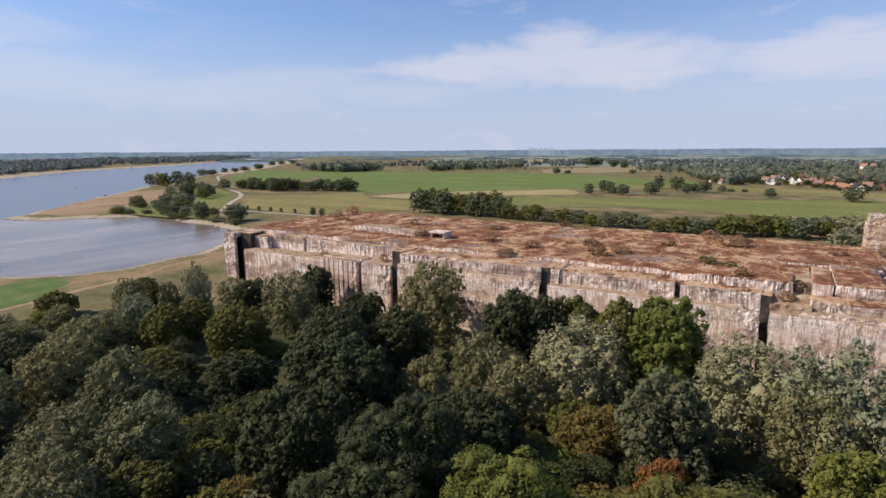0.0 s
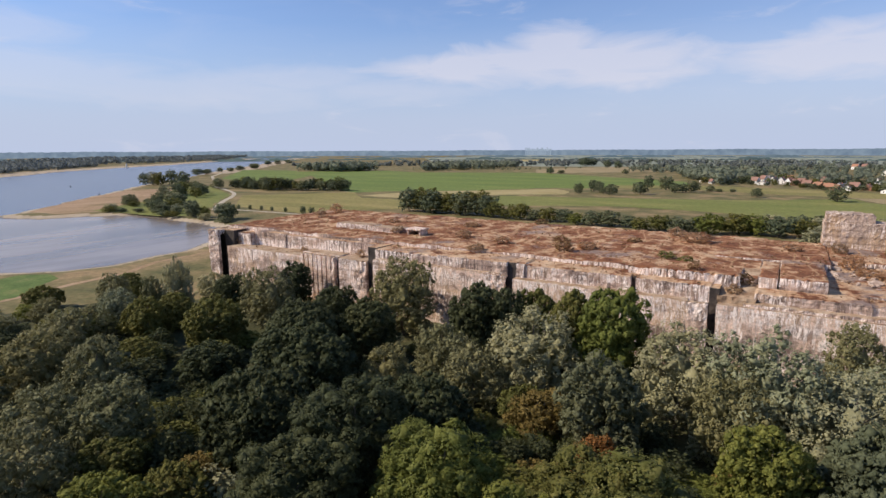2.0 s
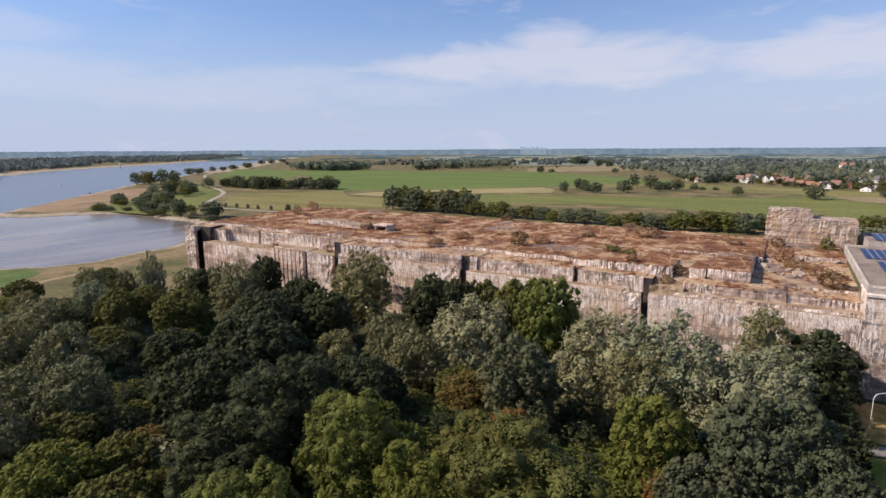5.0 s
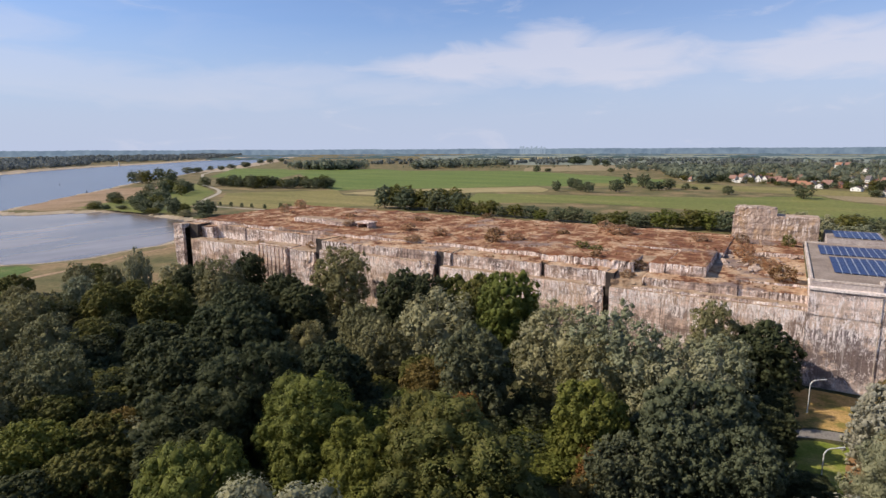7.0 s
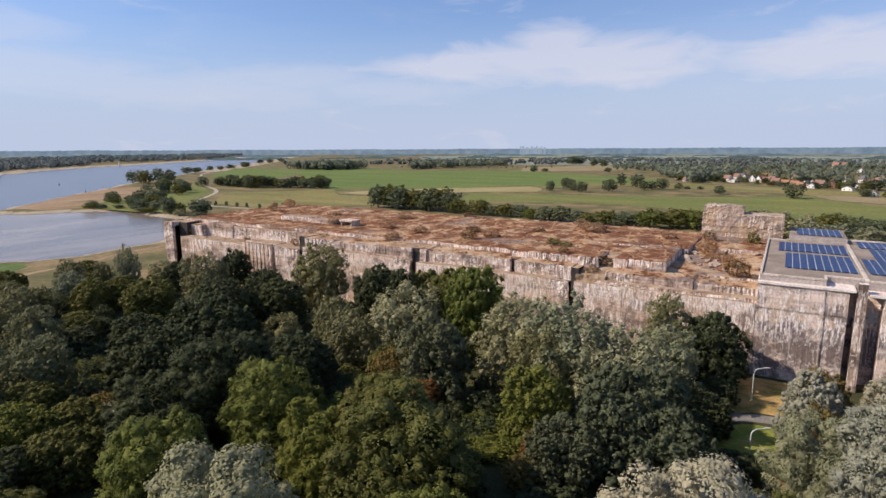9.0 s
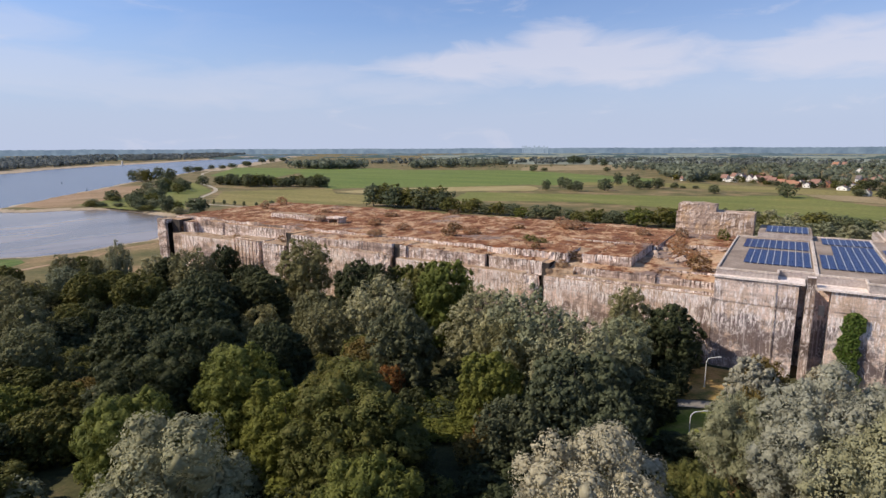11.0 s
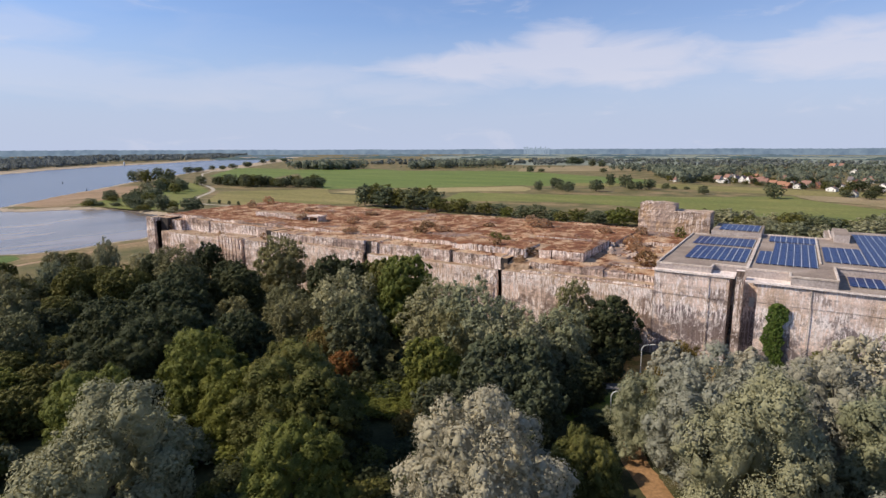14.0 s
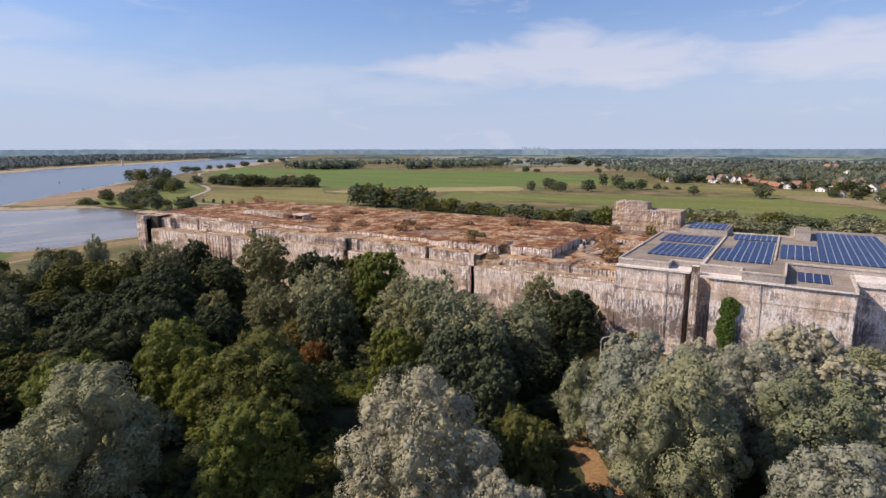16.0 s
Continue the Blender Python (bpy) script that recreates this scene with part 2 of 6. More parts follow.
def growth(name, pale=0.545):
    """Dry moss, stonecrop and straw on old concrete, in patches with paler seams."""
    m, nt, b = node_mat(name)
    big = noise_node(nt, 0.05, 6, 0.65)
    mid = noise_node(nt, 0.2, 7, 0.7, stretch=(0.75, 0.6, 1))
    fine = noise_node(nt, 0.8, 7, 0.75)
    patch = ramp(nt, mid, [(0.34, (0.115, 0.050, 0.032)), (0.44, (0.20, 0.088, 0.050)), (pale - 0.02, (0.28, 0.135, 0.075)), (pale + 0.015, (0.45, 0.285, 0.175)), (pale + 0.12, (0.56, 0.41, 0.285))])
    worn = ramp(nt, fine, [(0.30, (0.55, 0.53, 0.52)), (0.52, (1.0, 1.0, 1.0)), (0.74, (1.35, 1.34, 1.33))])
    straw = ramp(nt, fine, [(0.33, (0.34, 0.20, 0.115)), (0.52, (0.48, 0.315, 0.19)), (0.72, (0.62, 0.46, 0.31))])
    grey = ramp(nt, fine, [(0.33, (0.15, 0.11, 0.10)), (0.68, (0.34, 0.27, 0.24))])
    c = mix(nt, 0.85, patch, worn, "MULTIPLY")
    c = mix(nt, ramp(nt, big, [(0.56, (0, 0, 0)), (0.63, (0.85, 0.85, 0.85))]), c, grey)
    seams = noise_node(nt, 0.10, coord="Object", kind="ShaderNodeTexVoronoi", stretch=(1.0, 0.8, 1))
    seams.node.feature = "DISTANCE_TO_EDGE"
    c = mix(nt, ramp(nt, seams, [(0.0, (0.7, 0.7, 0.7)), (0.04, (0, 0, 0))]), c, straw)
    nt.links.new(c, b.inputs["Base Color"])
    b.inputs["Roughness"].default_value = 0.95
    b.inputs["Specular IOR Level"].default_value = 0.1
    bump(nt, b, fine, 1.0, 0.3)
    return m


M_CONC = concrete("weathered_concrete", (0.80, 0.608, 0.505), (0.56, 0.405, 0.325), (0.22, 0.154, 0.13), (0.97, 0.868, 0.82), 0.515, 0.575, streaky=0.55)
M_CONC_PALE = concrete("crumbling_concrete", (0.62, 0.482, 0.41), (0.40, 0.289, 0.245), (0.13, 0.0965, 0.085), (0.95, 0.849, 0.80), 0.505, 0.535, ochre=(0.40, 0.28, 0.20), streaky=0.85)
M_CONC_GREY = concrete("stained_concrete", (0.92, 0.753, 0.67), (0.72, 0.565, 0.49), (0.17, 0.135, 0.14), (0.98, 0.897, 0.88), 0.525, 0.61, 0.4, (12.0, 15.6), (2.6, 13.2), 0.46, (0.55, 0.386, 0.26), 0.4, 0.34)
M_CONC_NEW = patchy("pale_cornice", [(0.3, (0.60, 0.511, 0.47)), (0.5, (0.80, 0.704, 0.66)), (0.7, (0.90, 0.811, 0.78))], 0.35, 2.0)
M_RIM = patchy("weathered_rim", [(0.3, (0.40, 0.33, 0.285)), (0.5, (0.56, 0.48, 0.425)), (0.7, (0.70, 0.62, 0.56))], 0.35, 2.0)
M_LEDGE = patchy("dusty_ledge", [(0.3, (0.20, 0.12, 0.075)), (0.45, (0.34, 0.24, 0.16)), (0.6, (0.44, 0.34, 0.25)), (0.72, (0.36, 0.30, 0.26))], 0.3, 1.6, bump_d=0.15)
M_ROOF = patchy("roof_felt", [(0.3, (0.22, 0.175, 0.145)), (0.5, (0.31, 0.25, 0.21)), (0.7, (0.40, 0.335, 0.285))], 0.12, 2.0)
# near-black concrete: the deep shade inside the slots is put into the colour
M_SLOT_SHADE = patchy("shade_dark_inner_concrete", [(0.35, (0.035, 0.03, 0.028)), (0.7, (0.09, 0.075, 0.068))], 0.3, 1.5)
M_MOSS = growth("dry_roof_growth")
M_BROKEN = growth("straw_and_broken_concrete", 0.46)
M_GROUND = patchy("meadow", [(0.35, (0.10, 0.10, 0.04)), (0.5, (0.165, 0.14, 0.062)), (0.62, (0.27, 0.195, 0.105))], 0.035, 0.4, bump_d=0.1)
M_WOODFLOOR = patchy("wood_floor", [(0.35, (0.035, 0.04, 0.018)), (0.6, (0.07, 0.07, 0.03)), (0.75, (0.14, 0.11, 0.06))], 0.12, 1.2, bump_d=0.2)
M_FIELD = patchy("green_field", [(0.35, (0.115, 0.165, 0.04)), (0.6, (0.155, 0.20, 0.05)), (0.75, (0.22, 0.23, 0.075))], 0.012, 0.2, bump_d=0.05, stretch=(0.4, 1.6, 1))
M_REED = patchy("reed_grass", [(0.35, (0.075, 0.125, 0.03)), (0.55, (0.11, 0.16, 0.042)), (0.72, (0.19, 0.18, 0.07))], 0.12, 0.8, bump_d=0.15)
M_STUBBLE = patchy("dry_stubble", [(0.35, (0.30, 0.25, 0.11)), (0.7, (0.40, 0.33, 0.17))], 0.02, 0.3)
M_PASTURE = patchy("pasture", [(0.35, (0.18, 0.17, 0.055)), (0.55, (0.25, 0.215, 0.08)), (0.72, (0.34, 0.265, 0.12))], 0.014, 0.25, stretch=(0.5, 1.5, 1))
M_FIELD2 = patchy("grass_field", [(0.35, (0.135, 0.165, 0.042)), (0.6, (0.195, 0.20, 0.06)), (0.75, (0.28, 0.235, 0.09))], 0.016, 0.25, stretch=(0.5, 1.5, 1))
M_STUBBLE2 = patchy("parched_grass", [(0.35, (0.26, 0.21, 0.11)), (0.7, (0.35, 0.27, 0.16))], 0.02, 0.3)
M_SPIT = patchy("sandy_grass", [(0.32, (0.19, 0.15, 0.07)), (0.48, (0.31, 0.21, 0.125)), (0.7, (0.41, 0.29, 0.195))], 0.03, 0.4, stretch=(1, 0.5, 1))
# far grass greyed and paled, so the haze sits in its colour
M_FARFIELD_HAZE = patchy("haze_paled_grass", [(0.35, (0.20, 0.23, 0.185)), (0.6, (0.25, 0.275, 0.225)), (0.75, (0.33, 0.335, 0.28))], 0.004, 0.05, bump_d=0.0)
M_TRACK = patchy("gravel", [(0.35, (0.38, 0.34, 0.27)), (0.7, (0.5, 0.45, 0.37))], 0.1, 1.5)
M_VERGE = patchy("dry_verge", [(0.38, (0.22, 0.19, 0.055)), (0.5, (0.40, 0.27, 0.10)), (0.68, (0.52, 0.34, 0.15))], 0.25, 2.0)
M_LAWN = patchy("lawn", [(0.38, (0.15, 0.20, 0.03)), (0.55, (0.24, 0.26, 0.06)), (0.7, (0.36, 0.31, 0.11))], 0.2, 2.0)
M_EARTH = patchy("bare_earth", [(0.35, (0.26, 0.15, 0.07)), (0.7, (0.38, 0.23, 0.12))], 0.2, 1.5)
M_SAND = patchy("sand", [(0.35, (0.34, 0.27, 0.19)), (0.7, (0.48, 0.40, 0.30))], 0.06, 1.0)
M_MUD = patchy("mud", [(0.35, (0.13, 0.11, 0.09)), (0.7, (0.2, 0.17, 0.14))], 0.03, 0.5, rough=0.5)
M_ROAD = patchy("road", [(0.3, (0.19, 0.18, 0.17)), (0.7, (0.27, 0.255, 0.24))], 0.3, 3.0)
M_BARK = patchy("bark", [(0.3, (0.10, 0.08, 0.06)), (0.7, (0.2, 0.17, 0.14))], 0.8, 5.0, stretch=(1, 1, 0.2))

L_DARK = leaf_mat("leaves_dark", (0.070, 0.081, 0.042), (0.092, 0.106, 0.055), (0.12, 0.134, 0.072), glow=0.46)
L_OAK = leaf_mat("leaves_grey_green", (0.115, 0.126, 0.075), (0.148, 0.16, 0.096), (0.19, 0.203, 0.128), glow=0.4)
L_GREEN = leaf_mat("leaves_green", (0.138, 0.155, 0.040), (0.19, 0.208, 0.054), (0.26, 0.27, 0.08), glow=0.45)
L_OLIVE = leaf_mat("leaves_olive", (0.125, 0.13, 0.040), (0.165, 0.166, 0.052), (0.225, 0.21, 0.075), glow=0.42)
L_WILLOW = leaf_mat("leaves_willow", (0.275, 0.272, 0.168), (0.315, 0.31, 0.196), (0.36, 0.354, 0.23), glow=0.28)
L_SAGE = leaf_mat("leaves_sage", (0.18, 0.174, 0.088), (0.22, 0.211, 0.110), (0.28, 0.268, 0.15), glow=0.3)
L_SILVER = leaf_mat("leaves_silver", (0.33, 0.315, 0.25), (0.375, 0.355, 0.285), (0.42, 0.40, 0.33), glow=0.2)
L_GOLD = leaf_mat("leaves_gold", (0.14, 0.105, 0.035), (0.20, 0.145, 0.048), (0.27, 0.20, 0.07))
L_RUST = leaf_mat("leaves_rust", (0.17, 0.075, 0.028), (0.25, 0.12, 0.045), (0.33, 0.17, 0.065))
L_FAR = leaf_mat("leaves_far", (0.125, 0.144, 0.088), (0.168, 0.188, 0.112), (0.215, 0.236, 0.142), clump=0.05, glow=0.35)
L_BROWN = leaf_mat("dry_bush", (0.40, 0.25, 0.16), (0.52, 0.34, 0.22), (0.62, 0.45, 0.31), glow=0.65)
L_IVY = leaf_mat("ivy_leaves", (0.055, 0.095, 0.018), (0.095, 0.145, 0.03), (0.15, 0.195, 0.05), clump=0.6, glow=0.3)

L_STRAW = leaf_mat("dry_stalks", (0.15, 0.075, 0.04), (0.28, 0.17, 0.09), (0.48, 0.36, 0.21), clump=0.1, glow=0.45)
# far leaves: haze of the air painted in as paler, bluer green
L_VILLAGE_HAZE = leaf_mat("leaves_village_woods", (0.155, 0.182, 0.138), (0.19, 0.216, 0.164), (0.23, 0.252, 0.186), clump=0.02, glow=0.35)
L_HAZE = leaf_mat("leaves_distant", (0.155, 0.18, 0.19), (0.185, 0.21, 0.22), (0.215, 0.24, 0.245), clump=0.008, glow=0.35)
M_CONC_BLOCK = concrete("rough_block_concrete", (0.52, 0.405, 0.335), (0.36, 0.275, 0.225), (0.24, 0.179, 0.145), (0.80, 0.695, 0.63), 0.53, 0.62, streaky=0.25)
M_CONC_PALE2 = patchy("grey_concrete", [(0.35, (0.38, 0.328, 0.31)), (0.7, (0.50, 0.444, 0.42))], 0.2, 2.0)


def plain(name, colour, rough=0.6, metal=0.0, fine=3.0):
    """A plain painted or metal surface with a little wear."""
    m, nt, b = node_mat(name)
    g = ramp(nt, noise_node(nt, fine, 4, 0.65), [(0.3, tuple(0.82 * c for c in colour)), (0.7, tuple(min(1.0, 1.08 * c) for c in colour))])
    nt.links.new(g, b.inputs["Base Color"])
    b.inputs["Roughness"].default_value, b.inputs["Metallic"].default_value = rough, metal
    return m


M_SOLAR = plain("solar_glass", (0.010, 0.030, 0.125), 0.38, 0.0, 6.0)
M_SOLAR.node_tree.nodes["Principled BSDF"].inputs["Specular IOR Level"].default_value = 0.35
M_ALU = plain("aluminium", (0.62, 0.62, 0.62), 0.5, 0.2)
M_PALEMETAL = plain("pale_painted_metal", (0.62, 0.63, 0.62), 0.45)
M_WHITE = plain("white_render", (0.78, 0.76, 0.73), 0.8)
M_BRICK = plain("brick_wall", (0.30, 0.14, 0.09), 0.85, 0.0, 1.0)
M_TILE = plain("red_tiles", (0.27, 0.15, 0.115), 0.7, 0.0, 1.0)
M_TILE2 = plain("orange_tiles", (0.36, 0.18, 0.11), 0.7, 0.0, 1.0)
M_SLATE = plain("grey_roof", (0.16, 0.14, 0.14), 0.6, 0.0, 1.0)
M_GLASS = plain("window_glass", (0.05, 0.06, 0.07), 0.1)
M_PIPE = plain("weathered_pipe", (0.56, 0.48, 0.41), 0.7)
M_DARKPAINT = plain("dark_paint", (0.06, 0.07, 0.06), 0.5)


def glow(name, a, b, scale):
    """Distance beyond the land: emission in blues that paint the hazy air."""
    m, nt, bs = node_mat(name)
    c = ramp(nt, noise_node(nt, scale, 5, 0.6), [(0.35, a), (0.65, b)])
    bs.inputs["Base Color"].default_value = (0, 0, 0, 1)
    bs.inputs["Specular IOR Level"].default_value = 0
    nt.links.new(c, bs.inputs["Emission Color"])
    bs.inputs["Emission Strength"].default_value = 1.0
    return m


M_HAZE_GLOW = glow("distance", (0.16, 0.22, 0.30), (0.24, 0.31, 0.39), 0.02)
M_BELT_GLOW = glow("distant_belt", (0.075, 0.108, 0.115), (0.12, 0.16, 0.16), 0.012)
M_BELT_GLOW2 = glow("glowing_belt_blue", (0.11, 0.155, 0.19), (0.16, 0.21, 0.245), 0.012)
M_HAZE_GLOW2 = glow("distance_haze_glow", (0.27, 0.34, 0.43), (0.33, 0.40, 0.49), 0.05)

# water


def water_mat(name, a, b, rough, rip_d, spec=0.45):
    m, nt, bs = node_mat(name)
    nt.links.new(ramp(nt, noise_node(nt, 0.012, 5, 0.6, stretch=(1.6, 0.5, 1)), [(0.4, a), (0.62, b)]), bs.inputs["Base Color"])
    bs.inputs["Roughness"].default_value = rough
    bs.inputs["Specular IOR Level"].default_value = spec
    bump(nt, bs, noise_node(nt, 0.25, 4, 0.6, stretch=(1, 0.5, 1)), 0.35, rip_d)
    return m


M_WATER = water_mat("river_water", (0.12, 0.13, 0.165), (0.16, 0.165, 0.19), 0.25, 0.3, 0.34)
M_INLET = water_mat("muddy_inlet_water", (0.28, 0.232, 0.195), (0.15, 0.124, 0.108), 0.2, 0.06, 0.2)


# ---- mesh helpers ----
def mesh_of(name, verts, faces, mats, idx=None, smooth=False):
    me = bpy.data.meshes.new(name)
    me.from_pydata(verts if isinstance(verts, list) else verts.tolist(), [], faces if isinstance(faces, list) else faces.tolist())
    for m in (mats if isinstance(mats, (list, tuple)) else [mats]):
        me.materials.append(m)
    if idx is not None:
        me.polygons.foreach_set("material_index", np.asarray(idx, dtype=np.int32))
    if smooth:
        me.polygons.foreach_set("use_smooth", np.ones(len(me.polygons), dtype=bool))
    me.update()
    return me


def part(name, bm, material, parent=None, label=""):
    """Links a bmesh as one mesh object under a thing or part."""
    me = bpy.data.meshes.new(name)
    bm.to_mesh(me)
    bm.free()
    for m in (material if isinstance(material, (list, tuple)) else [material]):
        me.materials.append(m)
    ob = new(name, me)
    if parent:
        ob.parent = parent
    if label:
        tagged(ob, label)
    return ob


def box(bm, x0, x1, y0, y1, z0, z1, bevel=0.0):
    r = bmesh.ops.create_cube(bm, size=1.0)
    bmesh.ops.transform(bm, matrix=Matrix.Translation(((x0 + x1) / 2, (y0 + y1) / 2, (z0 + z1) / 2)) @ Matrix.Diagonal((x1 - x0, y1 - y0, z1 - z0, 1)), verts=r["verts"])
    if bevel:
        edges = list({e for v in r["verts"] for e in v.link_edges})
        bmesh.ops.bevel(bm, geom=edges, offset=bevel, segments=1, affect="EDGES")
    return r["verts"]


def sdist(px, py, poly):
    """Signed distance to a polygon, positive inside."""
    d = np.full(px.shape, 1e18)
    inside = np.zeros(px.shape, dtype=bool)
    n = len(poly)
    for i in range(n):
        (ax, ay), (bx, by) = poly[i], poly[(i + 1) % n]
        ex, ey = bx - ax, by - ay
        t = np.clip(((px - ax) * ex + (py - ay) * ey) / (ex * ex + ey * ey), 0, 1)
        d = np.minimum(d, (px - ax - t * ex) ** 2 + (py - ay - t * ey) ** 2)
        cross = (ay > py) != (by > py)
        xi = ax + (py - ay) * ex / (ey if abs(ey) > 1e-9 else 1e-9)
        inside ^= cross & (px < xi)
    return np.where(inside, 1, -1) * np.sqrt(d)


def wob(x, y, s, seed=0.0):
    """Cheap smooth noise from sines, -1..1."""
    return (np.sin(x * s + seed) * np.cos(y * s * 1.3 + 1.7 * seed) + 0.5 * np.sin(x * s * 2.3 - y * s * 1.9 + seed * 3) + 0.25 * np.sin(x * s * 5.1 + y * s * 4.3 + seed)) / 1.75


# ---- ground and river ----
RIVER = [(-3300, 3300), (-2500, 2330), (-1834, 1617), (-1573, 1312), (-1303, 992), (-1078, 749), (-841, 487), (-742, 392), (-669, 322), (-613, 268),
         (-568, 222), (-556, 203), (-530, 199), (-500, 212), (-490, 236), (-463, 263), (-420, 263), (-378, 259), (-343, 256), (-312, 244), (-284, 215),
         (-268, 182), (-269, 169), (-266, 153), (-265, 138), (-270, 123), (-281, 111), (-300, 96), (-340, 60), (-420, -60), (-600, -500),
         (-1150, -400), (-1372, 502), (-1434, 578), (-1586, 703), (-1758, 935), (-1941, 1236), (-2327, 1774), (-2707, 2260), (-3000, 2750)]
WOOD = [(-215, 60), (-185, 110), (-150, 128), (-100, 138), (60, 139), (130, 139), (200, 120), (220, -80), (-180, -80)]


def polar_ground():
    fine = np.arange(70, 172, 0.4)
    rest = np.arange(172, 430, 3.0)
    ang = np.radians(np.concatenate([fine, rest]))
    rad = np.concatenate([[0.0], np.geomspace(4, 150, 40), np.geomspace(152, 1000, 170), np.geomspace(1010, 4950, 80)])
    A, R = np.meshgrid(ang, rad, indexing="ij")
    X, Y = 42 + R * np.cos(A), -6 + R * np.sin(A)
    D = sdist(X, Y, RIVER) + 3 * wob(X, Y, 0.05) * np.clip(R / 400, 0.3, 2)
    Z = np.where(D > 0, -1.5 - np.clip(D * 0.12, 0, 3.0), np.clip(-D * 0.10, 0, 1.5) - 1.5)
    na, nr = len(ang), len(rad)
    verts = np.stack([X, Y, Z], -1).reshape(-1, 3)
    i, j = np.meshgrid(np.arange(na), np.arange(nr - 1), indexing="ij")
    i2 = (i + 1) % na
    faces = np.stack([i * nr + j, i * nr + j + 1, i2 * nr + j + 1, i2 * nr + j], -1).reshape(-1, 4)
    c = verts[faces].mean(1)
    d = sdist(c[:, 0], c[:, 1], RIVER) + 3 * wob(c[:, 0], c[:, 1], 0.05)
    rr = np.hypot(c[:, 0] - 42, c[:, 1] + 6)
    beach = np.where(c[:, 0] < -1100, 80, np.clip(rr * 0.02, 6, 14))
    idx = np.where(d > -2, 2, np.where(d > -beach, 1, 0))
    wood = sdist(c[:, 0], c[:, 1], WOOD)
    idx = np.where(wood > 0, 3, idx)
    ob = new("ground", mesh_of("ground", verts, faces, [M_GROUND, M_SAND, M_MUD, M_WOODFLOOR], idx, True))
    return tagged(ob, "flat river meadow, sandy shore and shaded wood floor", "ground", kind="structure")


polar_ground()

def water_sheet(pts, material, label):
    bw = bmesh.new()
    bw.faces.new([bw.verts.new((x, y, -1.5)) for x, y in pts])
    return tagged(part("water", bw, material), label, "water", kind="structure")


water_sheet([(-4600, -900), (-640, -900), (-560, 180), (-540, 230), (-400, 330), (-1500, 2300), (-2000, 3000), (-4600, 3300)], M_WATER, "wide grey-blue tidal river with small ripples")
water_sheet([(-640, -900), (-230, -900), (-230, 320), (-400, 330), (-540, 230), (-560, 180)], M_INLET, "calm muddy inlet beside the bunker")


def sheet(name, pts, z, material, label, category, wave=9.0):
    b = bmesh.new()
    edge, rg = [], random.Random(int(abs(pts[0][0]) * 10))
    for k, (ax, ay) in enumerate(pts):
        bx, by = pts[(k + 1) % len(pts)]
        n = max(2, int(math.hypot(bx - ax, by - ay) / wave))
        for q in range(n):
            j = (rg.uniform(-0.22, 0.22) * wave) if q else 0.0
            edge.append((ax + (bx - ax) * q / n + j, ay + (by - ay) * q / n + j * rg.uniform(-1, 1)))
    pts = edge
    b.faces.new([b.verts.new((x, y, z)) for x, y in pts])
    bmesh.ops.triangulate(b, faces=list(b.faces))
    if sum((pts[k][0] * pts[(k + 1) % len(pts)][1] - pts[(k + 1) % len(pts)][0] * pts[k][1]) for k in range(len(pts))) < 0:
        bmesh.ops.reverse_faces(b, faces=b.faces)
    return tagged(part(name, b, material), label, category, kind="structure")


sheet("field", [(-1027, 993), (-851, 1150), (-734, 1090), (-480, 1206), (-130, 981), (-107, 868), (-236, 737), (-263, 747), (-335, 650), (-428, 579), (-454, 543), (-499, 564), (-837, 857)],
      0.06, M_FIELD, "flat green meadow field beyond the bunker", "field")
sheet("field", [(-896, 681), (-1244, 1018), (-1082, 1047), (-837, 857), (-700, 640)], 0.14, M_FIELD, "green grass slope of the river dyke", "field")
sheet("field", [(-415, 506), (-398, 573), (-329, 653), (-256, 726), (-223, 687), (-212, 642), (-278, 598), (-351, 506)], 0.10, M_STUBBLE, "dry straw-coloured strip of mown field", "field")
sheet("field", [(-539, 440), (-454, 543), (-393, 484), (-330, 487), (-285, 410), (-333, 368), (-339, 339), (-436, 349)], 0.13, M_PASTURE, "dry grazed pasture behind the bunker", "field")
sheet("field", [(-200, 770), (-106, 800), (-71, 788), (2, 757), (87, 743), (260, 740), (260, 830), (94, 830), (14, 867), (-87, 885), (-215, 835)], 0.12, M_PASTURE, "dry grazed pasture in front of the village", "field")
sheet("field", [(-272, 583), (-152, 614), (-22, 655), (73, 726), (81, 683), (170, 560), (150, 470), (54, 487), (-38, 517), (-122, 529), (-237, 476)], 0.17, M_FIELD2, "green grass field with dry patches", "field")
sheet("field", [(69, 742), (168, 738), (230, 650), (153, 612), (128, 655), (91, 674)], 0.10, M_STUBBLE2, "parched brownish field corner", "field")
sheet("field", [(-469, 1178), (-296, 1324), (-183, 1447), (-435, 1719), (-561, 1406)], 0.2, M_STUBBLE2, "pale distant stubble field", "field")
sheet("field", [(-964, 2163), (-906, 2546), (-1091, 2974), (-1202, 2768)], 0.3, M_STUBBLE, "pale distant stubble field", "field")
sheet("field", [(-559, 228), (-643, 305), (-755, 430), (-730, 479), (-600, 372), (-549, 305), (-506, 262), (-518, 230)], 0.02, M_SPIT, "sandy dry-grass spit between river and inlet", "shore")
sheet("field", [(-266, 93), (-268, 104), (-258, 112), (-247, 110), (-226, 86), (-224, 60), (-262, 60)], 0.08, M_REED, "green patch of reed grass by the shore", "grass", 3.0)

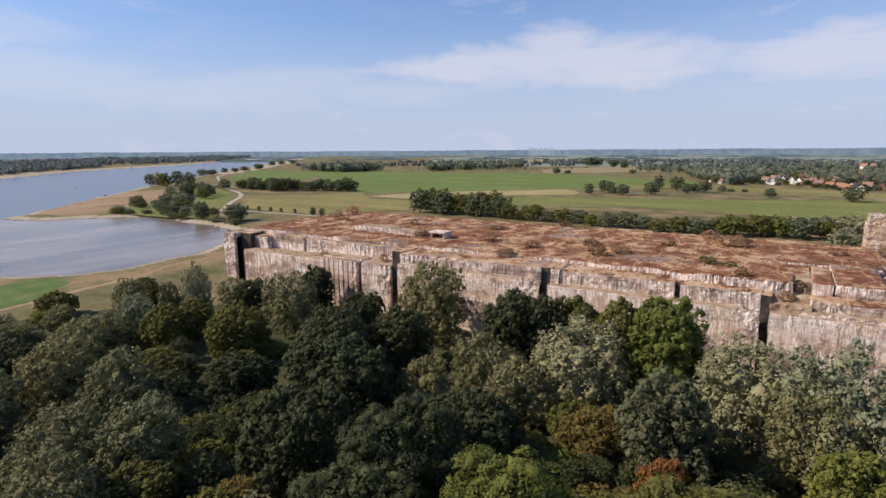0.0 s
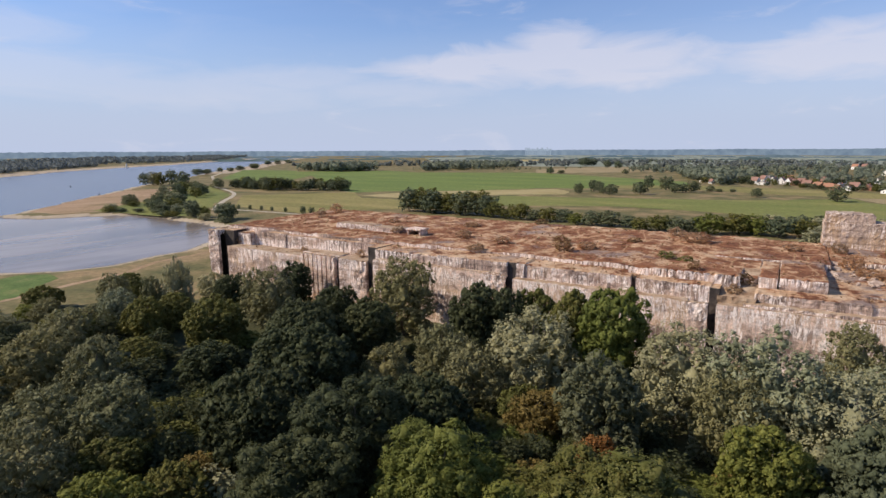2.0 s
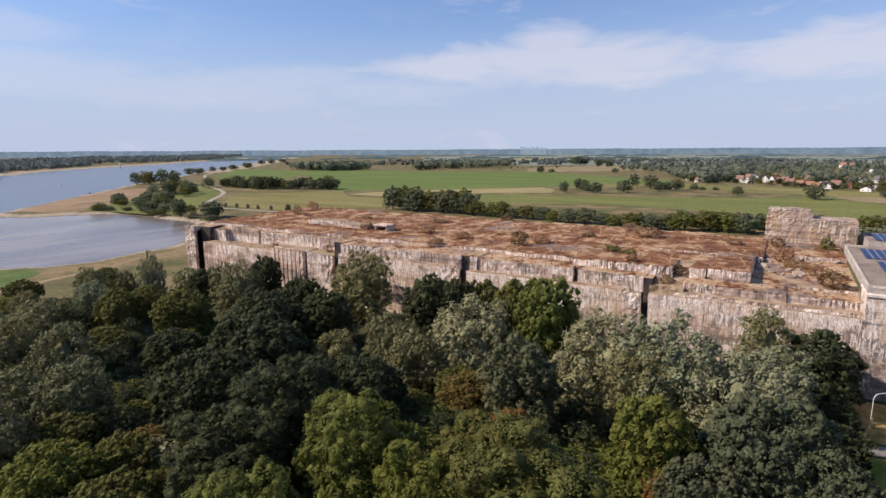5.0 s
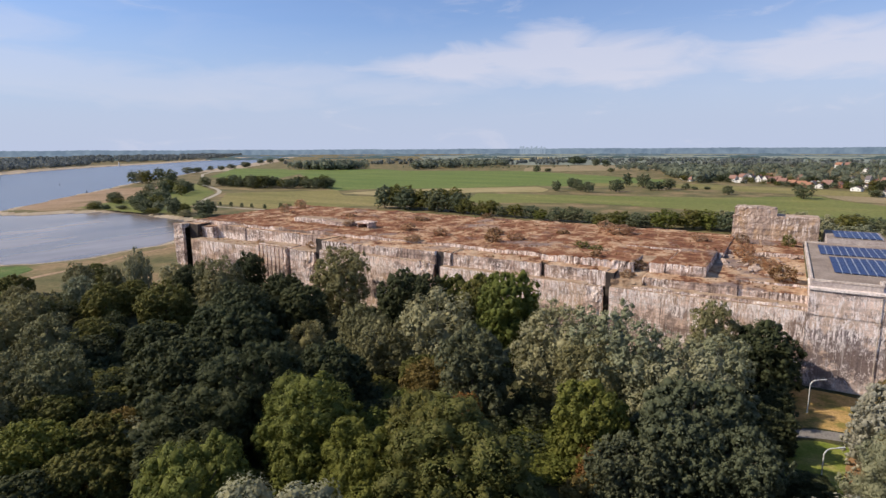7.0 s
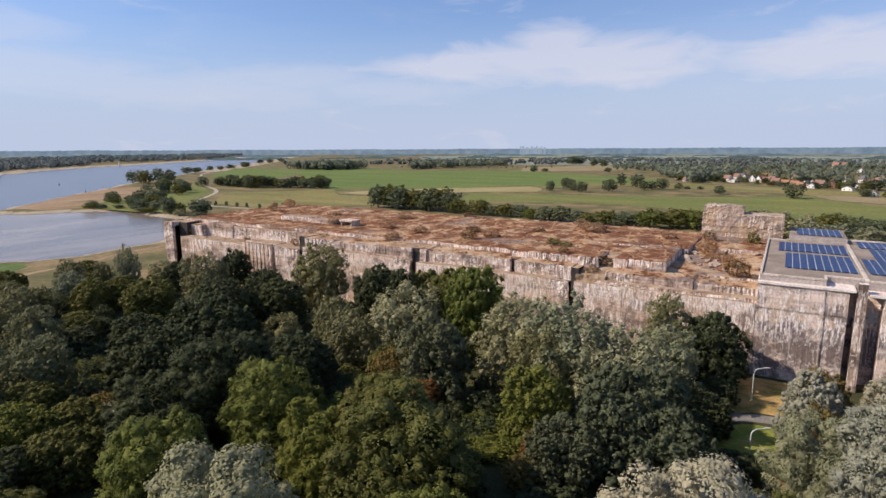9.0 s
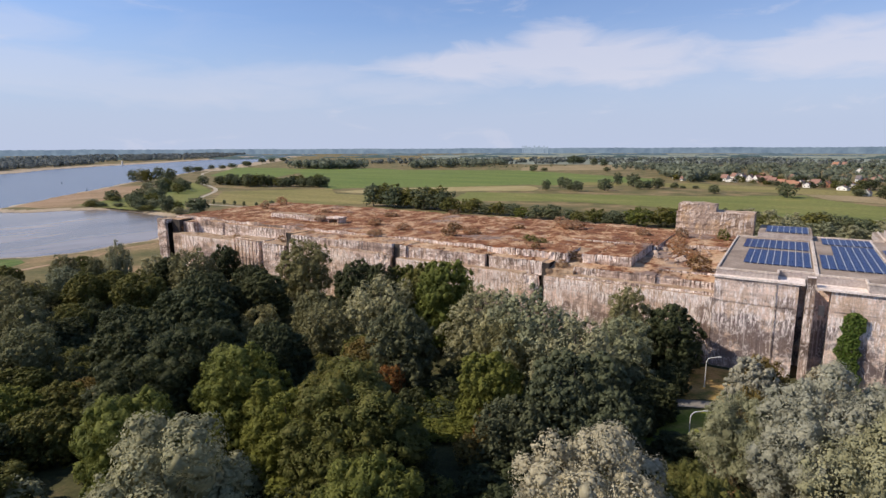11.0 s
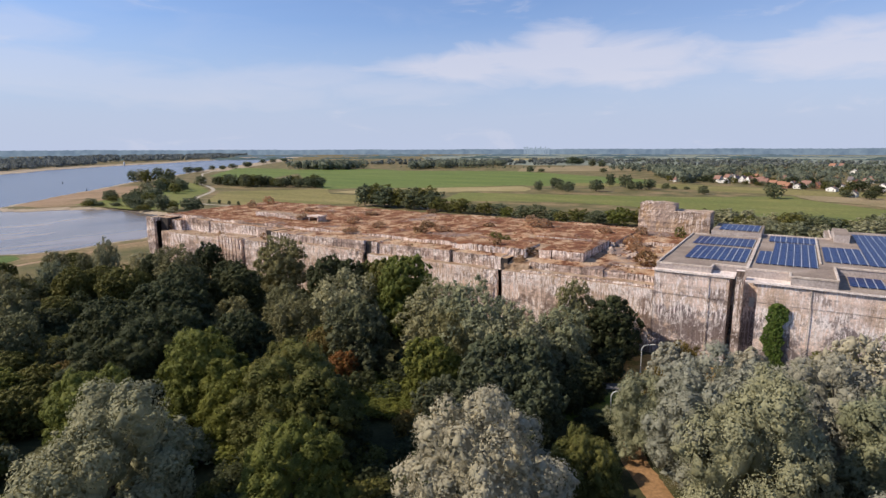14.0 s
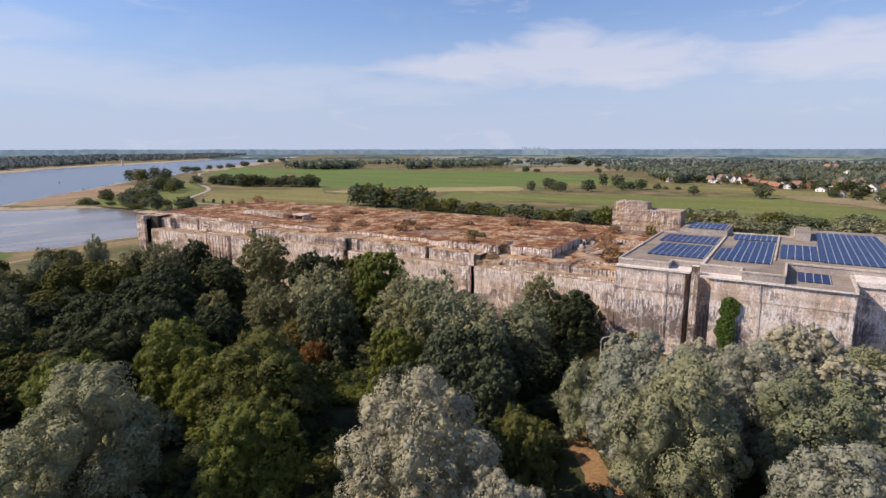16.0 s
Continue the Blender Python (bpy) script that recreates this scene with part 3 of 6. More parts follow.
sheet("field", [(-520, 262), (-560, 330), (-640, 425), (-740, 490), (-800, 545), (-720, 530), (-650, 492), (-560, 440), (-505, 385), (-440, 322), (-395, 295), (-420, 266)], 0.05, M_FIELD2, "green grass slope between shore and dyke", "field")
sheet("field", [(-640, 1640), (-300, 1780), (200, 1900), (900, 1750), (1500, 2000), (1500, 4600), (-2200, 4600), (-1900, 2900), (-1300, 2050), (-1000, 1700)], 0.04, M_FARFIELD_HAZE, "flat farmland far behind the village, paled for haze", "field")


def ribbon(name, pts, w, z, material, label, category):
    """A path of even width along a line of points."""
    b = bmesh.new()
    rows = []
    for k, p in enumerate(pts):
        p = Vector(p)
        d = (Vector(pts[min(k + 1, len(pts) - 1)]) - Vector(pts[max(k - 1, 0)])).normalized()
        s = Vector((-d.y, d.x)) * w / 2
        rows.append((b.verts.new((*(p + s), z)), b.verts.new((*(p - s), z))))
    for r, q in zip(rows, rows[1:]):
        b.faces.new((r[0], r[1], q[1], q[0]))
    return tagged(part(name, b, material), label, category, kind="structure")


ribbon("track", [(-1230, 960), (-1000, 740), (-860, 640), (-788, 598), (-742, 557), (-700, 525), (-660, 506), (-610, 480), (-575, 458), (-548, 436), (-525, 413), (-490, 376), (-453, 342), (-425, 318)], 5, 0.14, M_TRACK, "pale gravel track along the dyke", "path")
ribbon("track", [(-455, 344), (-430, 333), (-410, 330), (-379, 332), (-333, 333), (-297, 328), (-240, 322), (-190, 318)], 4, 0.16, M_TRACK, "pale gravel track behind the bunker", "path")
ribbon("track", [(-222, 60), (-226, 90), (-231, 108), (-233, 131), (-245, 152), (-246, 184)], 3.5, 0.03, M_SPIT, "sandy path along the inlet shore", "path")
ribbon("road", [(30, 108), (40, 112), (47, 115), (56, 117), (75, 119), (110, 121), (180, 122)], 3.6, 0.05, M_ROAD, "narrow grey service road under the wall", "road")
sheet("grass", [(40, 113), (46, 117.5), (62, 119.5), (60, 137), (44, 138), (38, 128)], 0.03, M_VERGE, "dry yellow-brown grass at the wall foot", "grass", 2.0)
sheet("grass", [(36, 92), (60, 90), (62, 112), (47, 112), (40, 108)], 0.03, M_LAWN, "sunny mown grass beside the road", "grass", 2.0)
sheet("track", [(52, 111.5), (55, 111), (54, 104), (52.8, 98), (53, 90), (55.5, 85), (59.5, 79), (64, 73), (71, 64), (67, 62), (60, 70), (56, 76.5), (52, 82), (49.8, 90), (49.6, 98), (50.6, 105)], 0.045, M_EARTH, "bare orange-brown earth path in the wood", "path", 0.9)
# ---- bunker ----
def block(name, x0, x1, y0, y1, z0, z1, mats, parent, amp=0.12, top_amp=0.2, step=1.0, seed=1.0, ragged=0.0, deep=None, fn=None, zf=1.0):
    """A mass of old concrete with uneven faces and a worn top edge; the back may be coarser. mats: wall, top."""
    dx, dy, dz = x1 - x0, y1 - y0, z1 - z0
    nx, ny, nz = max(1, round(dx / step)), max(1, round(dy / (deep or step * 1.3))), max(1, round(dz / step))
    index, verts, faces, idx = {}, [], [], []

    def vert(i, j, k):
        if (i, j, k) not in index:
            index[i, j, k] = len(verts)
            verts.append([x0 + dx * i / nx, y0 + dy * j / ny, z0 + dz * k / nz])
        return index[i, j, k]

    for i in range(nx):
        for k in range(nz):
            faces.append([vert(i, 0, k), vert(i + 1, 0, k), vert(i + 1, 0, k + 1), vert(i, 0, k + 1)])
            idx.append(0)
            faces.append([vert(i + 1, ny, k), vert(i, ny, k), vert(i, ny, k + 1), vert(i + 1, ny, k + 1)])
            idx.append(0)
    for j in range(ny):
        for k in range(nz):
            faces.append([vert(nx, j, k), vert(nx, j + 1, k), vert(nx, j + 1, k + 1), vert(nx, j, k + 1)])
            idx.append(0)
            faces.append([vert(0, j + 1, k), vert(0, j, k), vert(0, j, k + 1), vert(0, j + 1, k + 1)])
            idx.append(0)
    for i in range(nx):
        for j in range(ny):
            faces.append([vert(i, j, nz), vert(i + 1, j, nz), vert(i + 1, j + 1, nz), vert(i, j + 1, nz)])
            idx.append(1)
    for (i, j, k), v in index.items():
        p = verts[v]
        x, y, z = p
        n = noise.noise((x * 0.35 + seed, y * 0.35, z * 0.35))
        n2 = noise.noise((x * 1.1 + seed, y * 1.1, z * 0.35 * zf + 7)) + 0.5 * noise.noise((x * 2.6 + seed, y * 2.6, z * 1.2 * zf))
        if k == nz:
            p[2] += top_amp * (n + 0.6 * n2) + (fn(x, y) if fn else 0.0)
            if i in (0, nx) or j in (0, ny):
                p[2] -= ragged * max(0.0, n2 + n * 0.7 + 0.25)
        if j == 0:
            p[1] += amp * (n + 0.9 * n2) + (ragged * 0.5 * max(0.0, n2 + 0.2) if k == nz else 0.0)
        if i in (0, nx):
            p[0] += amp * (n + 0.9 * n2) * 0.8
    ob = new(name, mesh_of(name, verts, faces, mats, idx))
    ob.parent = parent
    return ob


bunker = tagged(new("bunker"), "long ruined concrete bunker with streaked walls and overgrown roof", "bunker")
WM, PM, GM = [M_CONC, M_LEDGE], [M_CONC_PALE, M_LEDGE], [M_CONC_GREY, M_CONC_NEW]
RF = [M_CONC_PALE, M_MOSS]

# front wall, bay by bay, with open slots between the bays
for x0, x1, yf, zt in ((-176.5, -136, 141.0, 15.6), (-117.6, -110, 140.8, 16.4), (-102, -59, 140.0, 17.7), (-51.8, -6, 140.0, 17.1), (0.6, 44.1, 139.6, 17.3)):
    block("wall_bay", x0, x1, yf, 152, -0.5, zt, WM, bunker, seed=x0, ragged=0.25, amp=0.1, deep=3)
# thin wall ends beside the slots, hollow behind
for x0, x1, yf, zt in ((-188, -182, 141.0, 21.6), (-121, -119.6, 140.8, 16.3), (-110, -105.5, 140.8, 16.4), (-59, -54.3, 140.0, 17.7), (-6, -1.3, 140.0, 17.1)):
    block("wall_bay", x0, x1, yf, yf + 1.2, -0.5, zt, WM, bunker, seed=x0 + 0.4, ragged=0.7, amp=0.34, step=0.6, deep=0.6, zf=2.0)
block("wall_side", -188, -187, 142.25, 150, -0.5, 21.4, [M_SLOT_SHADE, M_LEDGE], bunker, seed=61, deep=2)
block("wall_lid", -187, -182.2, 142.25, 150, 19.6, 21.4, PM, bunker, seed=62, ragged=0.4, deep=2)
block("wall_lid", -110, -105.7, 142.05, 149.4, 15.2, 16.4, PM, bunker, seed=63, deep=2)
# ribbed stretch between two bays
for k in range(7):
    x = -136 + k * 2.15
    block("rib", x, x + 1.5, 140.8, 144, -0.5, 16.4, WM, bunker, seed=k, amp=0.06, top_amp=0.05, deep=2)
block("wall_back", -137, -119.4, 143.5, 152, -0.5, 16.6, WM, bunker, seed=3.3, deep=3)
block("wall_back", -119.8, -100, 148.5, 152, -0.5, 16.6, WM, bunker, seed=3.6, deep=3)
# slot backs and fillings in near-black, painted as the shade of deep openings
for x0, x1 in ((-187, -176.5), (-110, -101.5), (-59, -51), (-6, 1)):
    block("slot_back", x0 - 0.3, x1 + 0.3, 149.6, 152, -0.5, 19.5, [M_SLOT_SHADE, M_LEDGE], bunker, seed=x0, deep=4)
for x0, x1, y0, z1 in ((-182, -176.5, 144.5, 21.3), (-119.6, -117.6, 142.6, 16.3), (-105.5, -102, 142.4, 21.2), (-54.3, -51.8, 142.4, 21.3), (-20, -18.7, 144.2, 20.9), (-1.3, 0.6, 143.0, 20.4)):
    block("slot_back", x0 - 0.1, x1 + 0.1, y0, 152, -0.5, z1, [M_SLOT_SHADE, M_BROKEN], bunker, seed=x0 + 1, ragged=0.3, amp=0.15, step=0.7, deep=3)
# broken upper edge of the roof slab
for x0, x1, y0, z0, z1 in ((-176.5, -169, 146.5, 14.5, 20.4), (-169, -152, 149, 14.5, 21.2), (-152, -105.5, 149.5, 15, 20.8), (-102, -78, 141.5, 16.5, 20.9), (-78, -54.3, 141.3, 17, 21.3), (-51.8, -49.3, 142.4, 16.5, 21.2), (-49.3, -20, 142.9, 16.5, 20.9), (-18.7, -1.3, 143.2, 16.5, 20.7), (8, 30, 142.8, 16.5, 20.3), (30, 44.1, 143.3, 16.5, 20.0)):
    block("roof_edge", x0, x1, y0, 153, z0, z1, [M_CONC_PALE, M_BROKEN], bunker, seed=x0 + 3, ragged=0.55, amp=0.16, step=0.6, deep=1.6, zf=3.0)
block("roof_edge", -188, -176.5, 150, 153, 15, 21.8, PM, bunker, seed=2.2, ragged=0.4, amp=0.2)
# a low shelf under the broken edge
block("ledge", 6, 44.1, 140.6, 144, 16.8, 18.1, PM, bunker, seed=31, ragged=0.6, amp=0.2, step=0.6, zf=3.0)
block("ledge", -100, -56, 140.5, 143, 16.5, 18.0, PM, bunker, seed=33, ragged=0.5, amp=0.15, step=0.6, zf=3.0)


def mounds(x, y):
    return 0.35 * noise.noise((x * 0.09, y * 0.09, 2.0)) + 0.3 * max(0.0, noise.noise((x * 0.3, y * 0.3, 5.0))) + 0.012 * (y - 152)


block("roof_slab", -188, 8, 151.5, 217, 12, 21.9, RF, bunker, step=1.2, top_amp=0.34, seed=5, fn=mounds)
block("roof_slab", 8, 44.2, 151, 211, 12, 20.4, [M_CONC_PALE, M_BROKEN], bunker, step=1.1, top_amp=0.3, seed=6, fn=mounds)
block("roof_layer", -22, 4.5, 147.6, 160, 18, 23.0, RF, bunker, seed=9, ragged=1.1, step=0.6, amp=0.3)
block("roof_layer", 8.4, 12.3, 149, 172, 18, 23.0, RF, bunker, seed=10.5, ragged=0.6, step=0.6, amp=0.25)
block("roof_layer", 12.7, 22.2, 149, 176, 18, 23.2, RF, bunker, seed=11.5, ragged=0.6, step=0.6, amp=0.2)
block("roof_layer", -4, 24, 176, 216, 18, 22.7, RF, bunker, seed=14, step=1.2, ragged=0.4)
block("roof_layer", 22, 44, 186, 216, 18, 22.2, RF, bunker, seed=15, step=1.2, ragged=0.5)
# eroded gap filled with earth
block("earth_slope", 0.4, 8.6, 141.5, 160, 12, 20.0, [M_LEDGE, M_LEDGE], bunker, seed=16, ragged=0.6, amp=0.5, fn=lambda x, y: -1.6 + 0.24 * (y - 141.5))
# standing block on the roof
block("roof_block", 23.2, 48.2, 211, 222, 20, 30.2, [M_CONC_BLOCK, M_CONC_BLOCK], bunker, seed=12, amp=0.2, step=0.6, ragged=0.5, zf=3.0)
block("roof_block", 23.5, 36, 211.6, 220, 29.8, 33.0, [M_CONC_BLOCK, M_CONC_BLOCK], bunker, seed=13, amp=0.25, step=0.6, ragged=0.9, top_amp=0.4, zf=3.0)
# raised strip and hatch on the roof
block("roof_kerb", -143, -124, 168.2, 174, 21, 24.1, PM, bunker, seed=41, ragged=0.5, step=0.7, amp=0.2)
block("roof_kerb", -123.4, -110, 166.8, 173, 21, 23.9, PM, bunker, seed=42, ragged=0.5, step=0.7, amp=0.2)
for b_args in ((-106.5, -105.9, 166.5, 171.5), (-101.4, -100.8, 166.5, 171.5)):
    block("hatch_wall", *b_args, 21, 23.9, [M_CONC, M_CONC], bunker, step=0.8, amp=0.05, top_amp=0.03)
block("hatch_wall", -105.9, -101.4, 170.9, 171.5, 21, 23.9, [M_CONC, M_CONC], bunker, step=0.8, amp=0.04, top_amp=0.03)
block("hatch_lid", -107, -100.4, 166, 172, 23.92, 24.4, [M_CONC, M_CONC], bunker, step=0.9, amp=0.05, top_amp=0.05)
part_bm = bmesh.new()
bmesh.ops.create_grid(part_bm, x_segments=1, y_segments=1, size=0.5, matrix=Matrix.Translation((44.1, 160, 20.3)) @ Matrix.Diagonal((0.3, 20, 1, 1)))
part("joint_strip", part_bm, M_ROOF, bunker)

# intact section
for x0, x1, yf, z0, z1 in ((44.2, 57.0, 139.5, 16.6, 22.3), (44.2, 57.0, 139.62, -0.5, 16.55), (57.08, 61.5, 139.5, 16.6, 22.3), (57.08, 61.5, 139.62, -0.5, 16.55),
                           (67.6, 78.3, 139.48, 17.2, 21.7), (67.6, 78.3, 139.6, -0.5, 17.15), (78.38, 97, 139.48, 17.2, 21.7), (78.38, 97, 139.6, -0.5, 17.15)):
    block("wall_panel", x0, x1, yf, 150, z0, z1, GM, bunker, seed=x0, amp=0.04, top_amp=0.0, step=1.4, deep=4)
block("wall_panel", 64.2, 67.9, 145.2, 150, -0.5, 22.2, GM, bunker, seed=24, amp=0.04, top_amp=0, step=1.4, deep=4)
block("wall_panel", 61.2, 64.1, 149.6, 151, -0.5, 22.2, GM, bunker, seed=24.5, amp=0.04, top_amp=0, step=1.4, deep=4)
block("wall_panel", 97.1, 190, 148.5, 158, -0.5, 21.6, GM, bunker, seed=23, amp=0.04, top_amp=0, step=2, deep=5)
block("pillar", 62.9, 64.6, 139.5, 141.2, -0.5, 24.3, [M_CONC_PALE, M_CONC_NEW], bunker, seed=25, amp=0.03, top_amp=0.0)
block("cornice", 44.0, 62.6, 139.2, 150, 22.3, 22.75, [M_CONC_NEW, M_CONC_NEW], bunker, seed=26, amp=0.05, top_amp=0.04, deep=4)
block("cornice", 64.9, 83.2, 139.0, 150, 21.75, 22.2, [M_CONC_NEW, M_CONC_NEW], bunker, seed=27, amp=0.05, top_amp=0.04, deep=4)
block("terrace", 83.3, 97.2, 138.9, 158, 21.75, 22.2, [M_CONC_NEW, M_ROOF], bunker, seed=28, amp=0.03, top_amp=0.02)
block("cornice", 97.3, 190, 148.0, 158, 21.7, 22.9, [M_CONC_NEW, M_CONC_NEW], bunker, seed=29, amp=0.03, top_amp=0.02, step=3)
RM = [M_CONC_PALE2, M_ROOF]
for x0, x1, y0, y1, zt in ((44.3, 57.2, 141.0, 200, 24.0), (57.2, 64.6, 145.6, 200, 24.0), (64.6, 74.1, 144.0, 209, 23.98), (74.1, 83.1, 139.4, 209, 24.0), (83.1, 190, 157, 233, 24.0)):
    block("roof_deck", x0, x1, y0, y1, 21.9, zt, RM, bunker, seed=x0, amp=0.01, top_amp=0.03, step=1.5, deep=3)


def rim(x0, x1, y0, y1, z=24.0, h=0.4):
    b = bmesh.new()
    box(b, x0, x1, y0, y1, z - 0.1, z + h, 0.05)
    part("roof_rim", b, M_RIM, bunker)


for r in ((44.2, 44.7, 141.5, 200), (44.2, 57.3, 140.9, 141.4), (56.9, 57.4, 141.45, 145.4), (57.45, 64.3, 145.5, 146.0), (64.4, 65.2, 144.0, 199), (65.25, 73.8, 143.9, 144.4), (73.6, 74.1, 139.9, 143.8), (73.6, 83.2, 139.3, 139.8),
          (82.8, 83.3, 139.9, 157), (83.35, 190, 156.8, 157.3), (44.8, 50, 199.6, 200.1), (65.3, 84, 208.6, 209.1), (84.2, 84.7, 209, 232), (80.0, 80.5, 160, 208)):
    rim(*r)
rim(96.6, 97.2, 139.0, 157, 22.2, 0.6)
block("roof_box", 50, 65.0, 200.2, 222, 22, 25.6, RM, bunker, seed=51, amp=0.02, top_amp=0.02, step=2)
block("roof_box", 84.8, 88.8, 203, 221, 23, 26.4, RM, bunker, seed=52, amp=0.02, top_amp=0.02, step=2)


# ---- solar panels ----
def solar_array(x0, x1, y0, y1, n, z, skip=None):
    """Strips of dark blue modules on rails, with walking gaps between the strips."""
    root = tagged(new("solar_array"), "dark blue solar panels in rows on the flat roof", "solar panels", "solar arrays on the roof")
    root.location = (x0, y0, z)
    w = (x1 - x0) / n
    rows = max(2, round((y1 - y0) / 1.02))
    b = bmesh.new()
    for j in range(rows):
        ya = (y1 - y0) * j / rows
        box(b, 0.02, w - 0.14, ya, ya + (y1 - y0) / rows - 0.05, 0.18, 0.23)
    strip = part("panel", b, M_SOLAR, root)
    b = bmesh.new()
    box(b, w - 0.14, w - 0.0, 0, y1 - y0, 0.0, 0.235)
    box(b, 0.3, 0.38, 0, y1 - y0, 0.0, 0.17)
    rail = part("rail", b, M_ALU, root)
    for k in range(1, n):
        for o in (strip, rail):
            c = new(o.name.split(".")[0], o.data)
            c.parent = root
            c.location = (k * w, 0, 0)
    return root


for a in ((49.2, 63.9, 152.2, 174.4, 9, 24.04), (47.4, 63.9, 178.2, 194.6, 10, 24.04), (66.0, 69.2, 153, 173.5, 2, 24.04), (69.3, 79.6, 153.2, 191.5, 6, 24.04), (67.4, 80, 193.6, 206.5, 8, 24.04),
          (81.2, 90.4, 164, 189.8, 5, 24.04), (90.6, 108, 163.2, 224, 10, 24.04), (110, 150, 163.2, 224, 22, 24.04), (52, 64, 203, 219, 7, 25.64), (85.6, 92.3, 144.4, 155.4, 4, 22.26)):
    solar_array(*a)
# ---- trees ----
R0, H0 = 7.0, 17.0


def crown_mesh(name, seed, leaves, mains, leaf, mat, shape="round", sub=8, core=0.8, ruffle=0.22, part_at=0.66, swell=1.0, spread=1.0, fine=1.0):
    """A crown of loose leaf clumps for a tree H0 high and R0 wide to each side, foot at the origin."""
    rng = np.random.default_rng(seed)
    # great boughs: one in the middle, others leaning out at uneven heights, a low skirt
    wide = {"tall": 0.62, "round": 1.0, "willow": 0.95}[shape] * spread
    nb = {"tall": 4, "round": 6, "willow": 8}[shape]
    bc, br = [(rng.uniform(-0.6, 0.6), rng.uniform(-0.6, 0.6), 0.58 * H0)], [(0.64 * R0 * wide, 0.40 * H0)]
    for k in range(nb):
        a = k * 2.39996 + rng.uniform(-0.5, 0.5)
        w = R0 * wide * (rng.uniform(0.34, 0.56) if shape == "round" else rng.uniform(0.38, 0.66))
        rz = H0 * rng.uniform(0.24, 0.36)
        top = H0 * (rng.uniform(0.74, 0.96) if shape == "round" else rng.uniform(0.60, 0.98))
        bc.append((w * math.cos(a), w * math.sin(a), top - rz))
        br.append((R0 * wide * rng.uniform(0.38, 0.50) * (1.0 if shape == "round" else 0.86), rz))
    for k in range(4):
        a = k * 1.5708 + rng.uniform(-0.5, 0.5)
        w = R0 * wide * rng.uniform(0.45, 0.62)
        bc.append((w * math.cos(a), w * math.sin(a), H0 * rng.uniform(0.26, 0.36)))
        br.append((R0 * wide * rng.uniform(0.36, 0.46), H0 * rng.uniform(0.24, 0.30)))
    bc, br = np.array(bc), np.array(br)
    b3 = np.stack([br[:, 0], br[:, 0], br[:, 1]], 1)
    # clumps spread over the boughs' outer skin
    cand = rng.integers(0, len(bc), 4000)
    u = rng.normal(size=(4000, 3))
    u /= np.linalg.norm(u, axis=1)[:, None]
    u = u[rng.uniform(size=4000) < 0.45 + 0.55 * (u[:, 2] > -0.2)]
    cand = cand[:len(u)]
    pts = bc[cand] + u * b3[cand] * 0.9
    for c, q3 in zip(bc, b3):
        far = np.linalg.norm((pts - c) / q3, axis=1) > 0.78
        pts = pts[far]
    pts = pts[pts[:, 2] > 0.06 * H0]
    cs, rs, st = [], [], []
    lo, hi = {"tall": (1.1, 1.8), "round": (1.1, 2.1), "willow": (1.3, 2.6)}[shape]
    for p in pts:
        s0 = rng.uniform(lo, hi) * swell
        if len(cs) and np.min(np.linalg.norm(np.array(cs) - p, axis=1) / (np.array(rs) + s0)) < part_at:
            continue
        cs.append(p)
        rs.append(s0)
        st.append(rng.uniform(0.95, 1.2) if shape == "round" else rng.uniform(1.0, 1.5))
        if len(cs) >= mains:
            break
    mains = len(cs)
    cs, rs, st = np.array(cs), np.array(rs), np.array(st)
    # smaller clumps: on the skin of the large ones, or for willows strung out along plumes that lean up and outwards
    pk = np.repeat(np.arange(mains), sub)
    d = rng.normal(size=(mains * sub, 3))
    d[:, 2] += 0.25
    d /= np.linalg.norm(d, axis=1)[:, None]
    if shape == "willow":
        ax = cs - np.array([0, 0, H0 * 0.42])
        ax /= np.linalg.norm(ax, axis=1)[:, None]
        ax = ax * 0.8 + np.array([0, 0, 0.75]) + rng.normal(scale=0.22, size=ax.shape)
        ax /= np.linalg.norm(ax, axis=1)[:, None]
        along = rng.uniform(-0.75, 1.0, mains * sub)
        side = d - ax[pk] * np.sum(d * ax[pk], axis=1)[:, None]
        sc = cs[pk] + ax[pk] * (along * rs[pk])[:, None] + side * (rs[pk] * 0.80 * np.clip(1.0 - 0.50 * np.abs(along), 0.2, 1.0))[:, None]
        sr = rs[pk] * rng.uniform(0.34, 0.54, len(pk)) * np.clip(1.08 - 0.42 * np.clip(along, 0, 2), 0.45, 1.0)
    else:
        sc = cs[pk] + d * (rs[pk] * 0.78)[:, None] * np.stack([np.ones(len(pk)), np.ones(len(pk)), st[pk]], 1)
        sr = rs[pk] * rng.uniform(0.30, 0.52, len(pk))
    sr = sr * fine
    m = leaves * 3
    pick = rng.choice(len(sc), size=m, p=sr ** 2 / (sr ** 2).sum())
    d = rng.normal(size=(m, 3))
    d /= np.linalg.norm(d, axis=1)[:, None]
    pos = sc[pick] + d * (sr[pick] * rng.uniform(0.84, 1.08, m))[:, None] * np.array([1, 1, 1.15])
    # a second layer lies closer on the large clumps
    m2 = int(leaves * 1.3)
    p2 = rng.choice(mains, size=m2, p=rs ** 2 / (rs ** 2).sum())
    d2 = rng.normal(size=(m2, 3))
    d2 /= np.linalg.norm(d2, axis=1)[:, None]
    pos2 = cs[p2] + d2 * (rs[p2] * rng.uniform(0.74, 0.98, m2))[:, None] * np.stack([np.ones(m2), np.ones(m2), st[p2]], 1)
    # and a thin one on the boughs themselves, between the clumps
    m3 = int(leaves * 1.2)
    p3 = rng.integers(0, len(bc), m3)
    d3 = rng.normal(size=(m3, 3))
